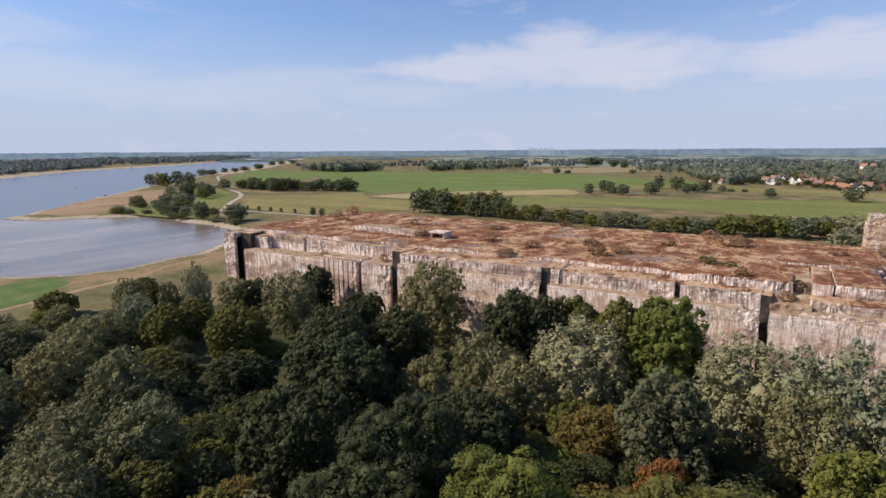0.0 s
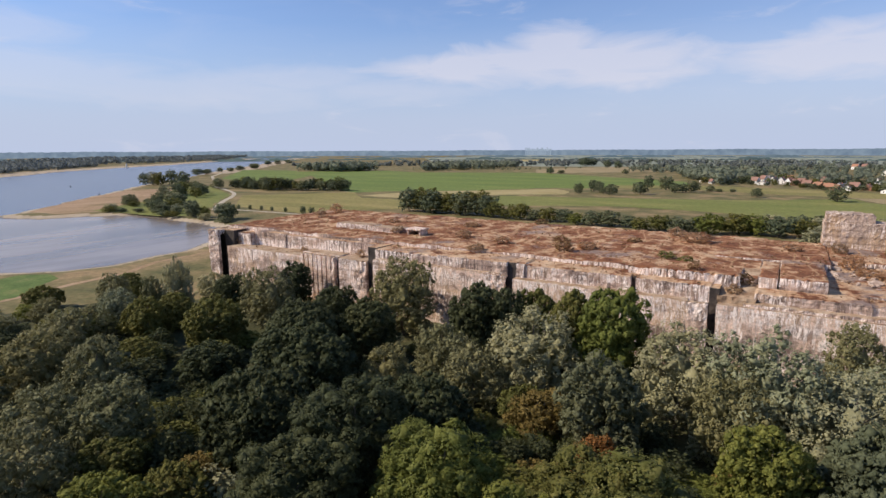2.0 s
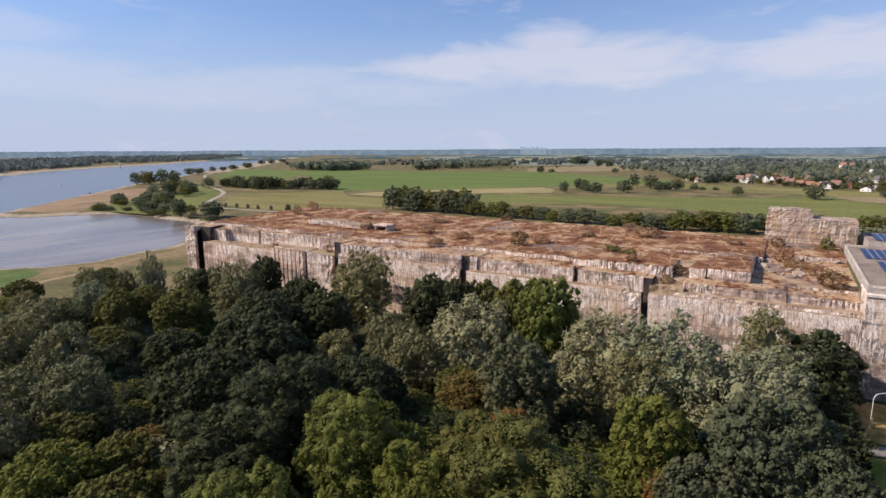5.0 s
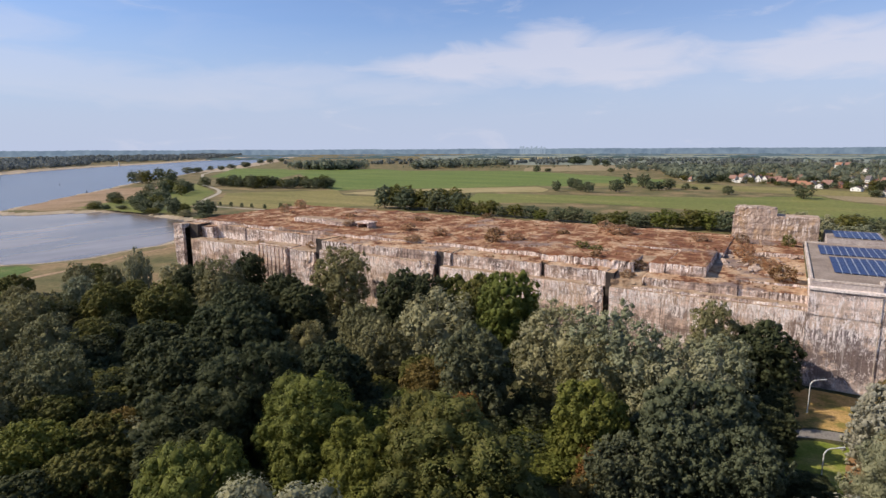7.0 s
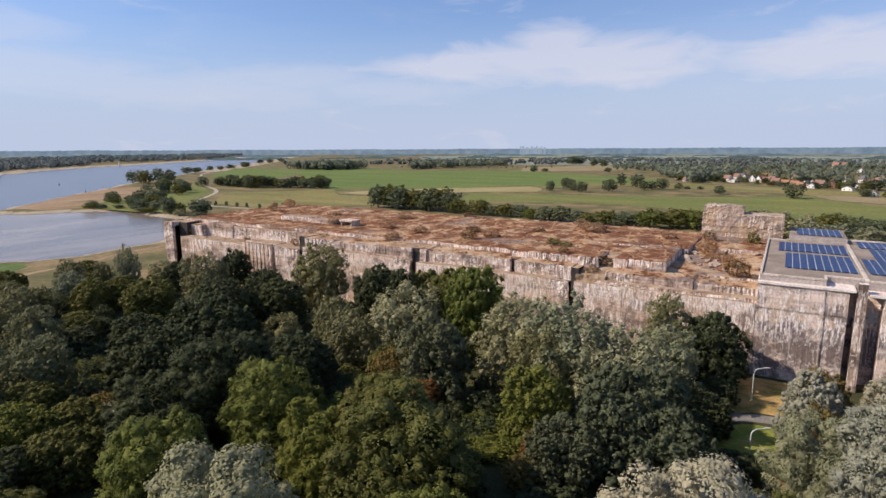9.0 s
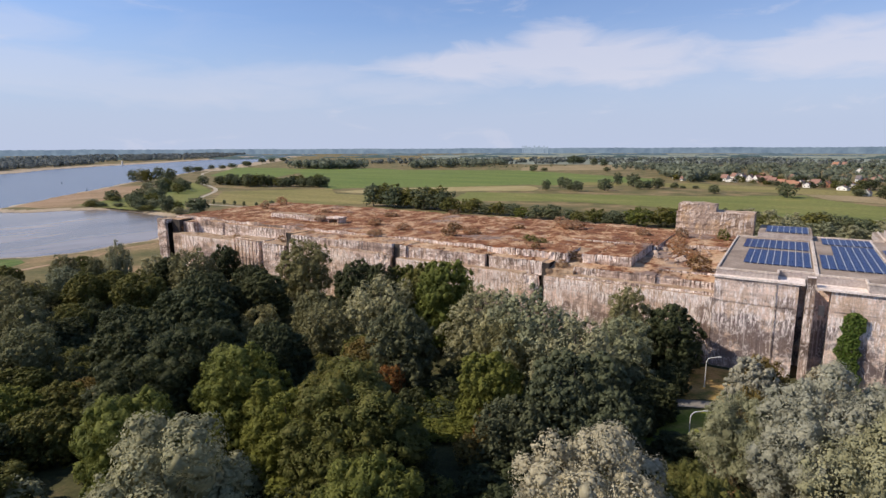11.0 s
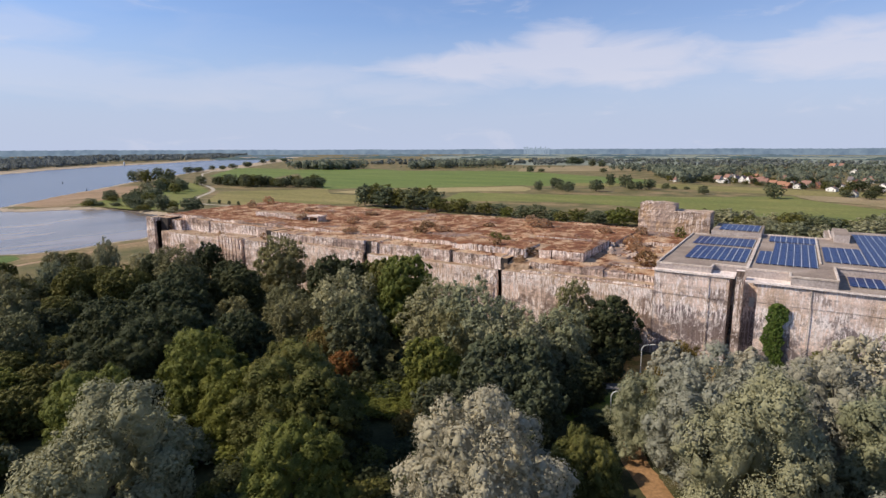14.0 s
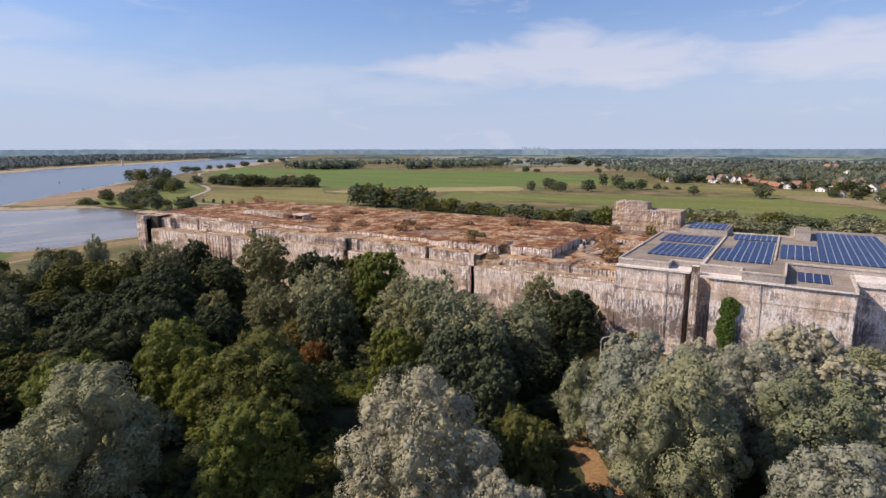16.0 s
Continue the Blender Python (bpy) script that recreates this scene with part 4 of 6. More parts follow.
    d3 /= np.linalg.norm(d3, axis=1)[:, None]
    pos3 = bc[p3] + d3 * b3[p3] * rng.uniform(0.72, 0.92, m3)[:, None]
    own3 = np.argmin(np.linalg.norm(pos3[:, None] - cs[None], axis=2), axis=1)
    order = rng.permutation(m + m2 + m3)
    own = np.concatenate([pk[pick], p2, own3])[order]
    pos, d = np.concatenate([pos, pos2, pos3])[order], np.concatenate([d, d2, d3])[order]
    keep = (pos[:, 2] > 0.25) & ((pos[:, 2] > 0.22 * H0) | (rng.uniform(size=len(pos)) < 0.4))
    for c, q3 in zip(bc, b3):
        keep &= np.linalg.norm((pos - c) / q3, axis=1) > 0.70
    for c, r, e in zip(cs, rs, st):
        keep &= np.linalg.norm((pos - c) / np.array([1, 1, e]), axis=1) > r * (0.5 if shape == "willow" else 0.72)
    pos, d, own = pos[keep][:leaves], d[keep][:leaves], own[keep][:leaves]
    lobe = pos - cs[own]
    lobe /= np.linalg.norm(lobe, axis=1)[:, None]
    out = pos - np.array([0, 0, H0 * 0.35])
    out /= np.linalg.norm(out, axis=1)[:, None]
    n0 = len(pos)
    nrm = d * 0.55 + lobe * 0.75 + out * 0.15 + rng.normal(scale=ruffle, size=(n0, 3))
    nrm /= np.linalg.norm(nrm, axis=1)[:, None]
    t = np.cross(nrm, rng.normal(size=(n0, 3)))
    t /= np.linalg.norm(t, axis=1)[:, None]
    b = np.cross(nrm, t)
    s = leaf * rng.uniform(0.6, 1.4, n0)[:, None]
    q = np.stack([pos - t * s, pos + t * s * 0.6 - b * s * 0.72, pos + t * s * 0.6 + b * s * 0.72], 1).reshape(-1, 3)
    # shaded inner foliage closes the gaps
    phi = (1 + 5 ** 0.5) / 2
    ico = np.array([(-1, phi, 0), (1, phi, 0), (-1, -phi, 0), (1, -phi, 0), (0, -1, phi), (0, 1, phi), (0, -1, -phi), (0, 1, -phi), (phi, 0, -1), (phi, 0, 1), (-phi, 0, -1), (-phi, 0, 1)]) / math.hypot(1, phi)
    tri = np.array([(0, 11, 5), (0, 5, 1), (0, 1, 7), (0, 7, 10), (0, 10, 11), (1, 5, 9), (5, 11, 4), (11, 10, 2), (10, 7, 6), (7, 1, 8), (3, 9, 4), (3, 4, 2), (3, 2, 6), (3, 6, 8), (3, 8, 9), (4, 9, 5), (2, 4, 11), (6, 2, 10), (8, 6, 7), (9, 8, 1)])
    octa = np.array([(1, 0, 0), (-1, 0, 0), (0, 1, 0), (0, -1, 0), (0, 0, 1), (0, 0, -1)]) * 1.12
    octf = np.array([(0, 2, 4), (2, 1, 4), (1, 3, 4), (3, 0, 4), (2, 0, 5), (1, 2, 5), (3, 1, 5), (0, 3, 5)])
    if core <= 0:
        sc, sr = sc[:0], sr[:0]
    if core < 0:
        bc, b3 = bc[:0], b3[:0]
    ns = len(sc)
    tilt = rng.normal(scale=0.35, size=(ns, 6, 3))
    iv = (sc[:, None] + (octa[None] + tilt) * (sr * core)[:, None, None]).reshape(-1, 3)
    iv = np.concatenate([iv, (bc[:, None] + ico[None] * (b3 * 0.46)[:, None]).reshape(-1, 3)])
    it = np.concatenate([(octf[None] + 6 * np.arange(ns)[:, None, None]).reshape(-1, 3), (tri[None] + 12 * np.arange(len(bc))[:, None, None]).reshape(-1, 3) + 6 * ns]) + len(q)
    faces = np.concatenate([np.arange(len(q)).reshape(-1, 3), it])
    me = mesh_of(name, np.concatenate([q, iv]) / np.array([spread, spread, 1.0]), faces, mat)
    me.polygons.foreach_set("use_smooth", np.arange(len(faces)) >= len(q) // 3)
    return me


def trunk_mesh(name, seed, limbs=7):
    """A tapered trunk with limbs for the same tree."""
    rng = random.Random(seed)
    verts, faces = [], []

    def tube(p, q, r0, r1):
        p, q = Vector(p), Vector(q)
        ax = (q - p).normalized()
        s = ax.orthogonal().normalized()
        t = ax.cross(s)
        b0 = len(verts)
        for c, r in ((p, r0), (q, r1)):
            for k in range(6):
                a = k * math.pi / 3
                verts.append(tuple(c + (s * math.cos(a) + t * math.sin(a)) * r))
        for k in range(6):
            faces.append((b0 + k, b0 + (k + 1) % 6, b0 + 6 + (k + 1) % 6, b0 + 6 + k))

    bend = [(rng.uniform(-0.5, 0.5), rng.uniform(-0.5, 0.5)) for _ in range(3)]
    pts = [(0, 0, -0.3), (*bend[0], 4.0), (*bend[1], 9.0), (*bend[2], 14.5)]
    rad = (0.42, 0.32, 0.2, 0.05)
    for k in range(3):
        tube(pts[k], pts[k + 1], rad[k], rad[k + 1])
    for k in range(limbs):
        a = k * 2.4 + rng.uniform(-0.5, 0.5)
        z = rng.uniform(3.0, 11.0)
        w = rng.uniform(2.5, 4.5)
        mid = (w * 0.55 * math.cos(a), w * 0.55 * math.sin(a), z + 1.3)
        tube((bend[0][0] * z / 9, bend[0][1] * z / 9, z), mid, 0.15, 0.09)
        tube(mid, (w * math.cos(a + 0.2), w * math.sin(a + 0.2), z + 3.2), 0.09, 0.03)
    return mesh_of(name, verts, faces, M_BARK, smooth=True)


KINDS = {  # leaf material, shape, large clumps, leaf half length
    "dark": (L_DARK, "round", 105, 0.24), "oak": (L_OAK, "round", 105, 0.24), "green": (L_GREEN, "round", 100, 0.25), "olive": (L_OLIVE, "round", 115, 0.235), "willow": (L_WILLOW, "willow", 120, 0.225),
    "silver": (L_SILVER, "round", 125, 0.21), "sage": (L_SAGE, "willow", 115, 0.23), "gold": (L_GOLD, "willow", 90, 0.25), "rust": (L_RUST, "willow", 80, 0.28)}
CROWNS, WIDE_CROWNS, NEAR_CROWNS, FAR_CROWNS, BUSH = {}, {}, {}, {}, {}
for sp, (mt, shape, mains, leaf) in KINDS.items():
    CROWNS[sp] = [crown_mesh("crown_" + sp, 17 * k + len(sp), 9800, mains, leaf * 0.87, mt, shape, sub=11 if shape == "willow" else 8, core=0.62 if shape == "willow" else 0.8, fine=0.78 if shape == "willow" else 1.0) for k in range(4 if sp in ("dark", "willow") else 2)]
    if sp in ("dark", "oak", "green", "olive", "sage"):
        WIDE_CROWNS[sp] = [crown_mesh("wide_crown_" + sp, 23 * k + len(sp) + 2, 12500, mains + 40, leaf * 0.9, mt, shape, core=0.6 if shape == "willow" else 0.8, spread=1.45) for k in range(2)]
    if sp in ("dark", "green", "olive", "willow", "silver", "sage"):
        NEAR_CROWNS[sp] = [crown_mesh("near_crown_" + sp, 31 * k + len(sp) + 5, 52000 if sp == "silver" else 38000 if sp == "willow" else 30000, mains, leaf * (0.5 if sp == "silver" else 0.6), mt, shape, sub=18 if shape == "willow" or sp == "silver" else 12, fine=0.82 if shape == "willow" or sp == "silver" else 0.9, core=0.64 if shape == "willow" or sp == "silver" else 0.75, ruffle=0.24, part_at=0.78 if shape == "willow" else 0.70, swell=1.35 if shape == "willow" else 1.22) for k in range(2)]
for sp, mt in (("far", L_FAR), ("green", L_GREEN), ("willow", L_WILLOW), ("olive", L_OLIVE), ("dark", L_DARK)):
    FAR_CROWNS[sp] = [crown_mesh("far_crown_" + sp, 50 + k, 1200, 45, 0.54, mt, "willow" if sp == "willow" else "round", sub=3, core=0.8) for k in range(3)]
for sp, mt in (("olive", L_OLIVE), ("green", L_GREEN), ("dark", L_DARK), ("gold", L_GOLD), ("brown", L_BROWN), ("willow", L_WILLOW), ("rust", L_RUST)):
    BUSH[sp] = [crown_mesh("bush_" + sp, 70 + k, 1150, 50, 0.62, mt, "willow", sub=7, core=0) for k in range(2)]
ROOF_BUSH = {sp: [crown_mesh("roof_bush_" + sp, 90 + k, 700, 26, 0.85, mt, "willow", sub=5, core=-1) for k in range(2)] for sp, mt in (("brown", L_BROWN), ("straw", L_STRAW), ("olive", L_OLIVE))}
TRUNKS = [trunk_mesh("trunk", k) for k in range(4)]
LABELS = {"dark": "dense dark green broadleaf tree in the wood", "oak": "dense grey-green broadleaf tree in the wood", "green": "bright green broadleaf tree in the wood", "olive": "olive green loose-crowned tree in the wood",
          "willow": "grey-green willow with a lumpy crown", "silver": "silvery pale willow with fine grey leaves", "sage": "muted olive-grey willow with a lumpy crown", "gold": "small tree with yellowing autumn leaves",
          "rust": "small tree turned rust orange", "tall": "upright grey-green poplar-like tree", "far": "dark green broadleaf tree standing in the fields", "brown": "dry brown leafless-looking bush on concrete"}


def tree(x, y, top, r, sp, k=0, z=0.0, lib=None, label="", category="tree", group="trees of the wood"):
    """A tree: foot at z, crown top at top, crown radius r."""
    rng = random.Random(int(x * 7 + y * 13) + k)
    h = (top - z) * 1.02
    root = tagged(new("bush" if category == "bush" else "tree"), label or LABELS[sp], category, group)
    root.location = (x, y, z)
    root.rotation_euler = (0, 0, rng.uniform(0, 6.283))
    broad = lib is None and sp in WIDE_CROWNS and r / R0 > 1.2 * h / H0
    meshes = WIDE_CROWNS[sp] if broad else (lib or CROWNS)[sp]
    t = new("trunk", TRUNKS[k % 4])
    c = new("crown", meshes[k % len(meshes)])
    for o in (t, c):
        o.parent = root
        o.scale = (r * 1.06 / R0, r * 1.06 / R0 * rng.uniform(0.92, 1.08), h / H0)
    return root


WOOD_TREES = [
    # x, y, top, radius, kind
    (-154, 104, 18.5, 4.6, "willow"), (-157, 86, 12.5, 5, "willow"), (-176, 95, 13, 5.5, "sage"), (-160, 99, 13.5, 3.6, "sage"), (-120, 112, 17.5, 8, "sage"), (-130, 132, 15, 5.5, "dark"),
    (-80, 126, 22.5, 9.5, "sage"), (-54, 123, 18.5, 7.5, "dark"), (-45.5, 125, 17.5, 5.5, "dark"), (-40, 130, 17, 6, "olive"), (-17, 114, 24, 8, "green"), (-27, 117, 21, 6.5, "olive"),
    (-31, 105, 19.5, 9, "willow"), (-56, 86, 13, 5.5, "sage"), (-52, 102, 13.5, 7, "sage"), (-75, 103, 16, 8, "dark"),
    (-117, 90, 14, 8, "olive"), (-82, 88, 18, 9.5, "dark"), (-68, 76, 18, 10, "dark"), (-61, 57, 17, 9, "dark"),
    (-40, 58, 18.5, 8, "dark"), (-39, 45, 16, 8, "dark"), (-22, 54, 18.5, 8, "green"), (-104, 53, 15.5, 6.5, "sage"), (-82, 44, 14.5, 7, "sage"), (-93, 37, 13, 7, "sage"), (-123, 50, 15, 7.5, "sage"),
    (-12, 88, 18.5, 7, "oak"), (-23, 89, 9.5, 5.5, "gold"), (-28, 93, 8, 4.5, "olive"), (-10, 80, 8.5, 3.6, "rust"), (-2, 107, 20, 8.5, "willow"), (13, 101, 23, 9, "willow"),
    (27.5, 128, 19.2, 6.8, "sage"), (37, 129.5, 16.3, 7.2, "dark"), (39.5, 116.5, 6, 4.2, "dark"), (24, 97, 19.5, 8, "willow"), (14, 81, 15, 6, "green"), (29, 113, 16.5, 7.2, "willow"),
    (28, 84, 17, 9.5, "oak"), (35, 81, 13, 7, "oak"), (21, 74, 11, 6, "oak"), (9, 96, 17, 6, "sage"), (-134, 60, 14.5, 8, "sage"), (-145, 66, 12, 6, "olive"), (-3, 58, 17, 8, "olive"), (-8, 51, 15, 6.5, "green"),
    (-21, 33, 17.5, 6.5, "green"), (54.5, 86, 15, 5.6, "willow"), (-1, 25, 21.5, 9, "willow"), (44, 46, 23.5, 9.2, "silver"),
    (18.5, 38.5, 16, 6.3, "green"), (65, 80, 22.5, 8.5, "silver"), (72, 72, 23, 8.5, "willow"), (55, 107, 14, 5.2, "silver"), (39, 102, 8.5, 4, "dark"), (36, 94, 8, 4.5, "dark"), (45, 90, 4, 3.6, "dark"), (-105, 62, 8, 6, "dark"), (-119, 70, 8, 6, "olive"),
    (55.6, 95, 12.9, 3.6, "gold"), (57.6, 112, 13.4, 4.4, "gold"), (4, 53, 18.8, 10, "olive"), (88, 103, 22, 9, "silver"), (90, 83, 20, 9, "willow"),
    (59, 41, 17, 5.5, "silver"), (81, 92, 20.5, 8, "silver"), (68, 120, 11.5, 5, "silver"), (77, 106, 14.5, 7, "willow"), (52, 59, 15.5, 5, "olive"), (16, 76, 7, 3, "rust"),
    (100, 118, 16, 8, "willow"), (105, 100, 18, 9, "silver"), (93, 55, 17, 8, "silver"), (92, 66, 18, 8, "silver"), (47, 80, 4, 3, "olive"), (49.5, 75, 5, 3.2, "dark"), (51, 69, 4.5, 3.2, "olive"), (100, 128, 13, 6, "willow"),
    (-145, 97, 10, 6, "olive"), (-140, 85, 12, 7, "olive"), (-96, 74, 10, 7, "dark"), (-150, 70, 11, 7, "sage"), (-100, 120, 13, 7, "dark"),
    (-38, 75, 14, 8, "dark"), (-60, 40, 8, 6, "olive"), (-80, 30, 13, 7, "sage"), (-190, 108, 9, 6, "olive"), (-200, 84, 8, 6, "olive"), (-184, 78, 7, 5, "sage"), (-160, 122, 10, 6, "willow"), (-172, 60, 8, 6, "sage"), (-196, 62, 6, 5, "sage"), (-148, 120, 11, 6, "dark"), (-146, 50, 11, 8, "dark"), (-120, 36, 13, 8, "sage"), (-62, 31, 10, 7, "green"), (-76, 40, 8, 6, "olive"), (-50, 22, 9, 7, "dark"), (-36, 19, 8, 6, "olive"), (-62, 14, 9, 7, "dark"), (-48, 33, 9, 6, "olive"), (-5, 69, 9, 5, "dark"), (-61.5, 45, 6.5, 4, "gold"), (-40, 95, 13, 7, "sage"), (84, 120, 13, 6, "olive"), (12, 55, 9, 6, "dark"),
]
for k, (x, y, top, r, sp) in enumerate(WOOD_TREES):
    tree(x, y, top, r, sp, k, lib=NEAR_CROWNS if (y < 60 and x > -45 or x > 40 and y < 98) and sp in NEAR_CROWNS else None)

# undergrowth between the trees
rng = random.Random(4)
CLEAR = ((45, 100, 13), (47, 118, 14), (50, 130, 12), (53, 80, 5), (60, 74, 5), (48, 86, 5))
done = 0
while done < 240:
    x, y = rng.uniform(-200, 112), rng.uniform(12, 136) if done < 150 else rng.uniform(14, 75)
    if y > 139 - max(0, (-150 - x)) * 0.9 or any(math.hypot(x - a, y - b) < c for a, b, c in CLEAR) or (x < -150 and y < 40):
        continue
    done += 1
    sp = rng.choice(("olive", "olive", "dark", "dark", "dark", "green", "willow", "gold" if rng.random() < 0.4 else "dark"))
    tree(x, y, rng.uniform(3.0, 6.5), rng.uniform(2.6, 4.6), sp, done, lib=BUSH, label="low %s undergrowth shrub in the wood" % {"olive": "olive green", "dark": "dark green", "green": "bright green", "willow": "grey-green", "gold": "yellowing"}[sp], category="bush", group="undergrowth of the wood")
for k in range(26):
    a, d = k * 2.4, 2.0 * math.sqrt(k)
    tree(2.6 + d * math.cos(a) * 0.9, 80.5 + d * math.sin(a) * 0.8, rng.uniform(2.2, 3.2), rng.uniform(2.6, 3.6), "green", k, lib=BUSH, label="low bright green bramble thicket in the wood", category="bush", group="undergrowth of the wood")

for cx, cy, n, kinds in ((-98, 72, 9, ("dark", "dark", "olive")), (-94, 60, 9, ("dark", "dark", "olive")), (-84, 57, 6, ("dark", "olive")), (-20, 74, 16, ("olive", "gold", "green", "olive", "dark")), (-30, 82, 8, ("olive", "dark", "green")), (10, 36, 14, ("dark", "olive", "dark", "green")), (-56, 36, 10, ("olive", "gold", "dark", "green")), (24, 56, 8, ("dark", "olive"))):
    for k in range(n):
        a, d = k * 2.4 + cx, 2.7 * math.sqrt(k + 0.3)
        sp = kinds[k % len(kinds)]
        tree(cx + d * math.cos(a), cy + d * math.sin(a), rng.uniform(2.6, 5.2), rng.uniform(2.4, 3.8), sp, k, lib=BUSH, label="loose %s shrub on the wood floor" % {"olive": "olive green", "dark": "dark green", "green": "bright green", "gold": "yellowing"}[sp], category="bush", group="undergrowth of the wood")

# ---- hedge, field trees, shore bushes ----
rng = random.Random(8)
HEDGE = [(-268, 398, 20, "far"), (-256, 404, 21, "olive"), (-245, 396, 19, "far"), (-236, 402, 17, "olive"), (-222, 402, 18, "olive"), (-212, 398, 19, "far"), (-203, 404, 20, "olive"), (-193, 400, 17, "far")]
for k in range(13):
    HEDGE.append((-184 + k * 11.5, 398 - k * 1.5 + rng.uniform(-5, 5), rng.uniform(8, 12.5), rng.choice(("far", "olive", "green", "far"))))
for k in range(16):
    HEDGE.append((-40 + k * 12.5, 384 + k * 2.5 + rng.uniform(-6, 6), rng.uniform(9, 13.5), rng.choice(("far", "far", "olive", "green")) if k < 6 else rng.choice(("willow", "willow", "olive", "far"))))
for k in range(14):
    HEDGE.append((-50 + k * 14, 404 + k * 2.5 + rng.uniform(-6, 6), rng.uniform(7, 12), rng.choice(("far", "olive", "willow", "far"))))
for k in range(13):
    HEDGE.append((28 + k * 12, 366 + k * 2.5 + rng.uniform(-6, 6), rng.uniform(8, 12), rng.choice(("willow", "willow", "olive", "willow"))))
for k, (x, y, h, sp) in enumerate(HEDGE):
    tree(x, y, h, h * 0.42 + rng.uniform(2.4, 3.8), sp, k, lib=FAR_CROWNS, label={"far": "dark green tree in the hedge behind the bunker", "olive": "olive green tree in the hedge behind the bunker", "green": "bright green tree in the hedge behind the bunker", "willow": "pale grey-green willow behind the bunker"}[sp], group="hedge behind the bunker")

FIELD_TREES = [(-202, 657, 13, 6), (-196, 699, 15, 7), (-186, 690, 14, 6), (-176, 672, 9, 5), (-163, 659, 13, 7), (-136, 683, 15, 9), (-150, 794, 18, 7), (-123, 772, 18, 9), (-106, 730, 12, 6), (-98, 740, 11, 6), (-88, 752, 14, 8),
               (-70, 767, 8, 5), (-60, 770, 4, 4), (-46, 775, 4, 4), (-17, 703, 10, 6), (55, 682, 16, 10), (160, 664, 17, 12), (-431, 1164, 14, 9), (-415, 1190, 8, 8), (-287, 1231, 10, 8),
               (-536, 1740, 26, 22), (-520, 1760, 22, 16), (-431, 1608, 22, 12), (-391, 1574, 20, 12), (170, 690, 13, 8), (120, 740, 8, 7)]
for k, (x, y, h, r) in enumerate(FIELD_TREES):
    tree(x, y, h, r, "far", k, lib=FAR_CROWNS, group="trees in the fields")

SHORE = [(-836, 500, 19, 9), (-822, 505, 20, 9), (-805, 505, 20, 9), (-790, 515, 24, 10), (-770, 520, 22, 9), (-750, 500, 14, 8), (-629, 420, 15, 8), (-612, 412, 16, 8), (-600, 400, 15, 8), (-620, 440, 14, 8), (-585, 420, 14, 8),
         (-594, 378, 13, 8), (-560, 395, 12, 7), (-517, 323, 12, 6), (-548, 312, 10, 7), (-538, 304, 9, 6), (-504, 270, 6, 6), (-515, 275, 4, 5), (-473, 292, 11, 7), (-460, 285, 10, 6), (-444, 283, 9, 7), (-430, 285, 8, 5), (-449, 296, 12, 7), (-480, 315, 12, 7), (-494, 330, 12, 7), (-394, 275, 14, 6), (-402, 281, 11, 6), (-384, 279, 9, 5), (-356, 276, 12, 7), (-640, 450, 14, 8), (-655, 440, 13, 7), (-540, 350, 9, 6), (-493, 262, 5, 6), (-484, 268, 4, 5), (-470, 275, 3.5, 5), (-531, 352, 12, 7), (-510, 336, 11, 7), (-520, 300, 6, 5), (-498, 304, 9, 6), (-683, 433, 8, 6), (-360, 282, 13, 8), (-372, 270, 5, 5), (-410, 268, 5, 6), (-425, 270, 4, 5), (-345, 268, 4, 5), (-440, 275, 5, 6)]
for k, (x, y, h, r) in enumerate(SHORE):
    tree(x, y, h, r, ("far", "willow", "olive", "far", "far")[k % 5], k, lib=FAR_CROWNS, label="bushy grey-green tree on the inlet shore", group="trees on the shore")
ROWTREES = [(-1066, 752, 20, 12), (-1090, 790, 16, 10), (-1118, 815, 15, 10), (-1177, 892, 16, 9), (-1180, 925, 15, 9), (-1224, 990, 18, 12), (-1294, 1095, 22, 14), (-1310, 1110, 20, 12), (-1584, 1400, 20, 13), (-1610, 1470, 22, 14), (-1703, 1610, 20, 16)]
for k, (x, y, h, r) in enumerate(ROWTREES):
    tree(x, y, h * 0.72, r, "far", k, lib=FAR_CROWNS, label="dark tree on the river bank", group="trees on the shore")
for k in range(30):
    f = k / 29
    x, y = -672 + 187 * f + rng.uniform(-6, 6), 512 + 40 * f + 12 * math.sin(f * 9) + rng.uniform(-8, 12)
    h = rng.uniform(11, 18) * (0.7 if k % 7 == 5 else 1)
    tree(x, y, h, rng.uniform(7, 10), ("far", "dark", "far", "olive")[k % 4], k, lib=FAR_CROWNS, label="dark tree of a small copse by the dyke", group="copse by the dyke")
for k, (x, y) in enumerate([(-414, 333), (-401, 335), (-385, 334), (-373, 335), (-356, 335), (-333, 333), (-321, 331)]):
    tree(x, y + 3, 4.5 if k < 5 else 7, 1.6 if k < 5 else 2.6, "far", k, lib=FAR_CROWNS, label="young tree beside the gravel track", group="young trees by the track")


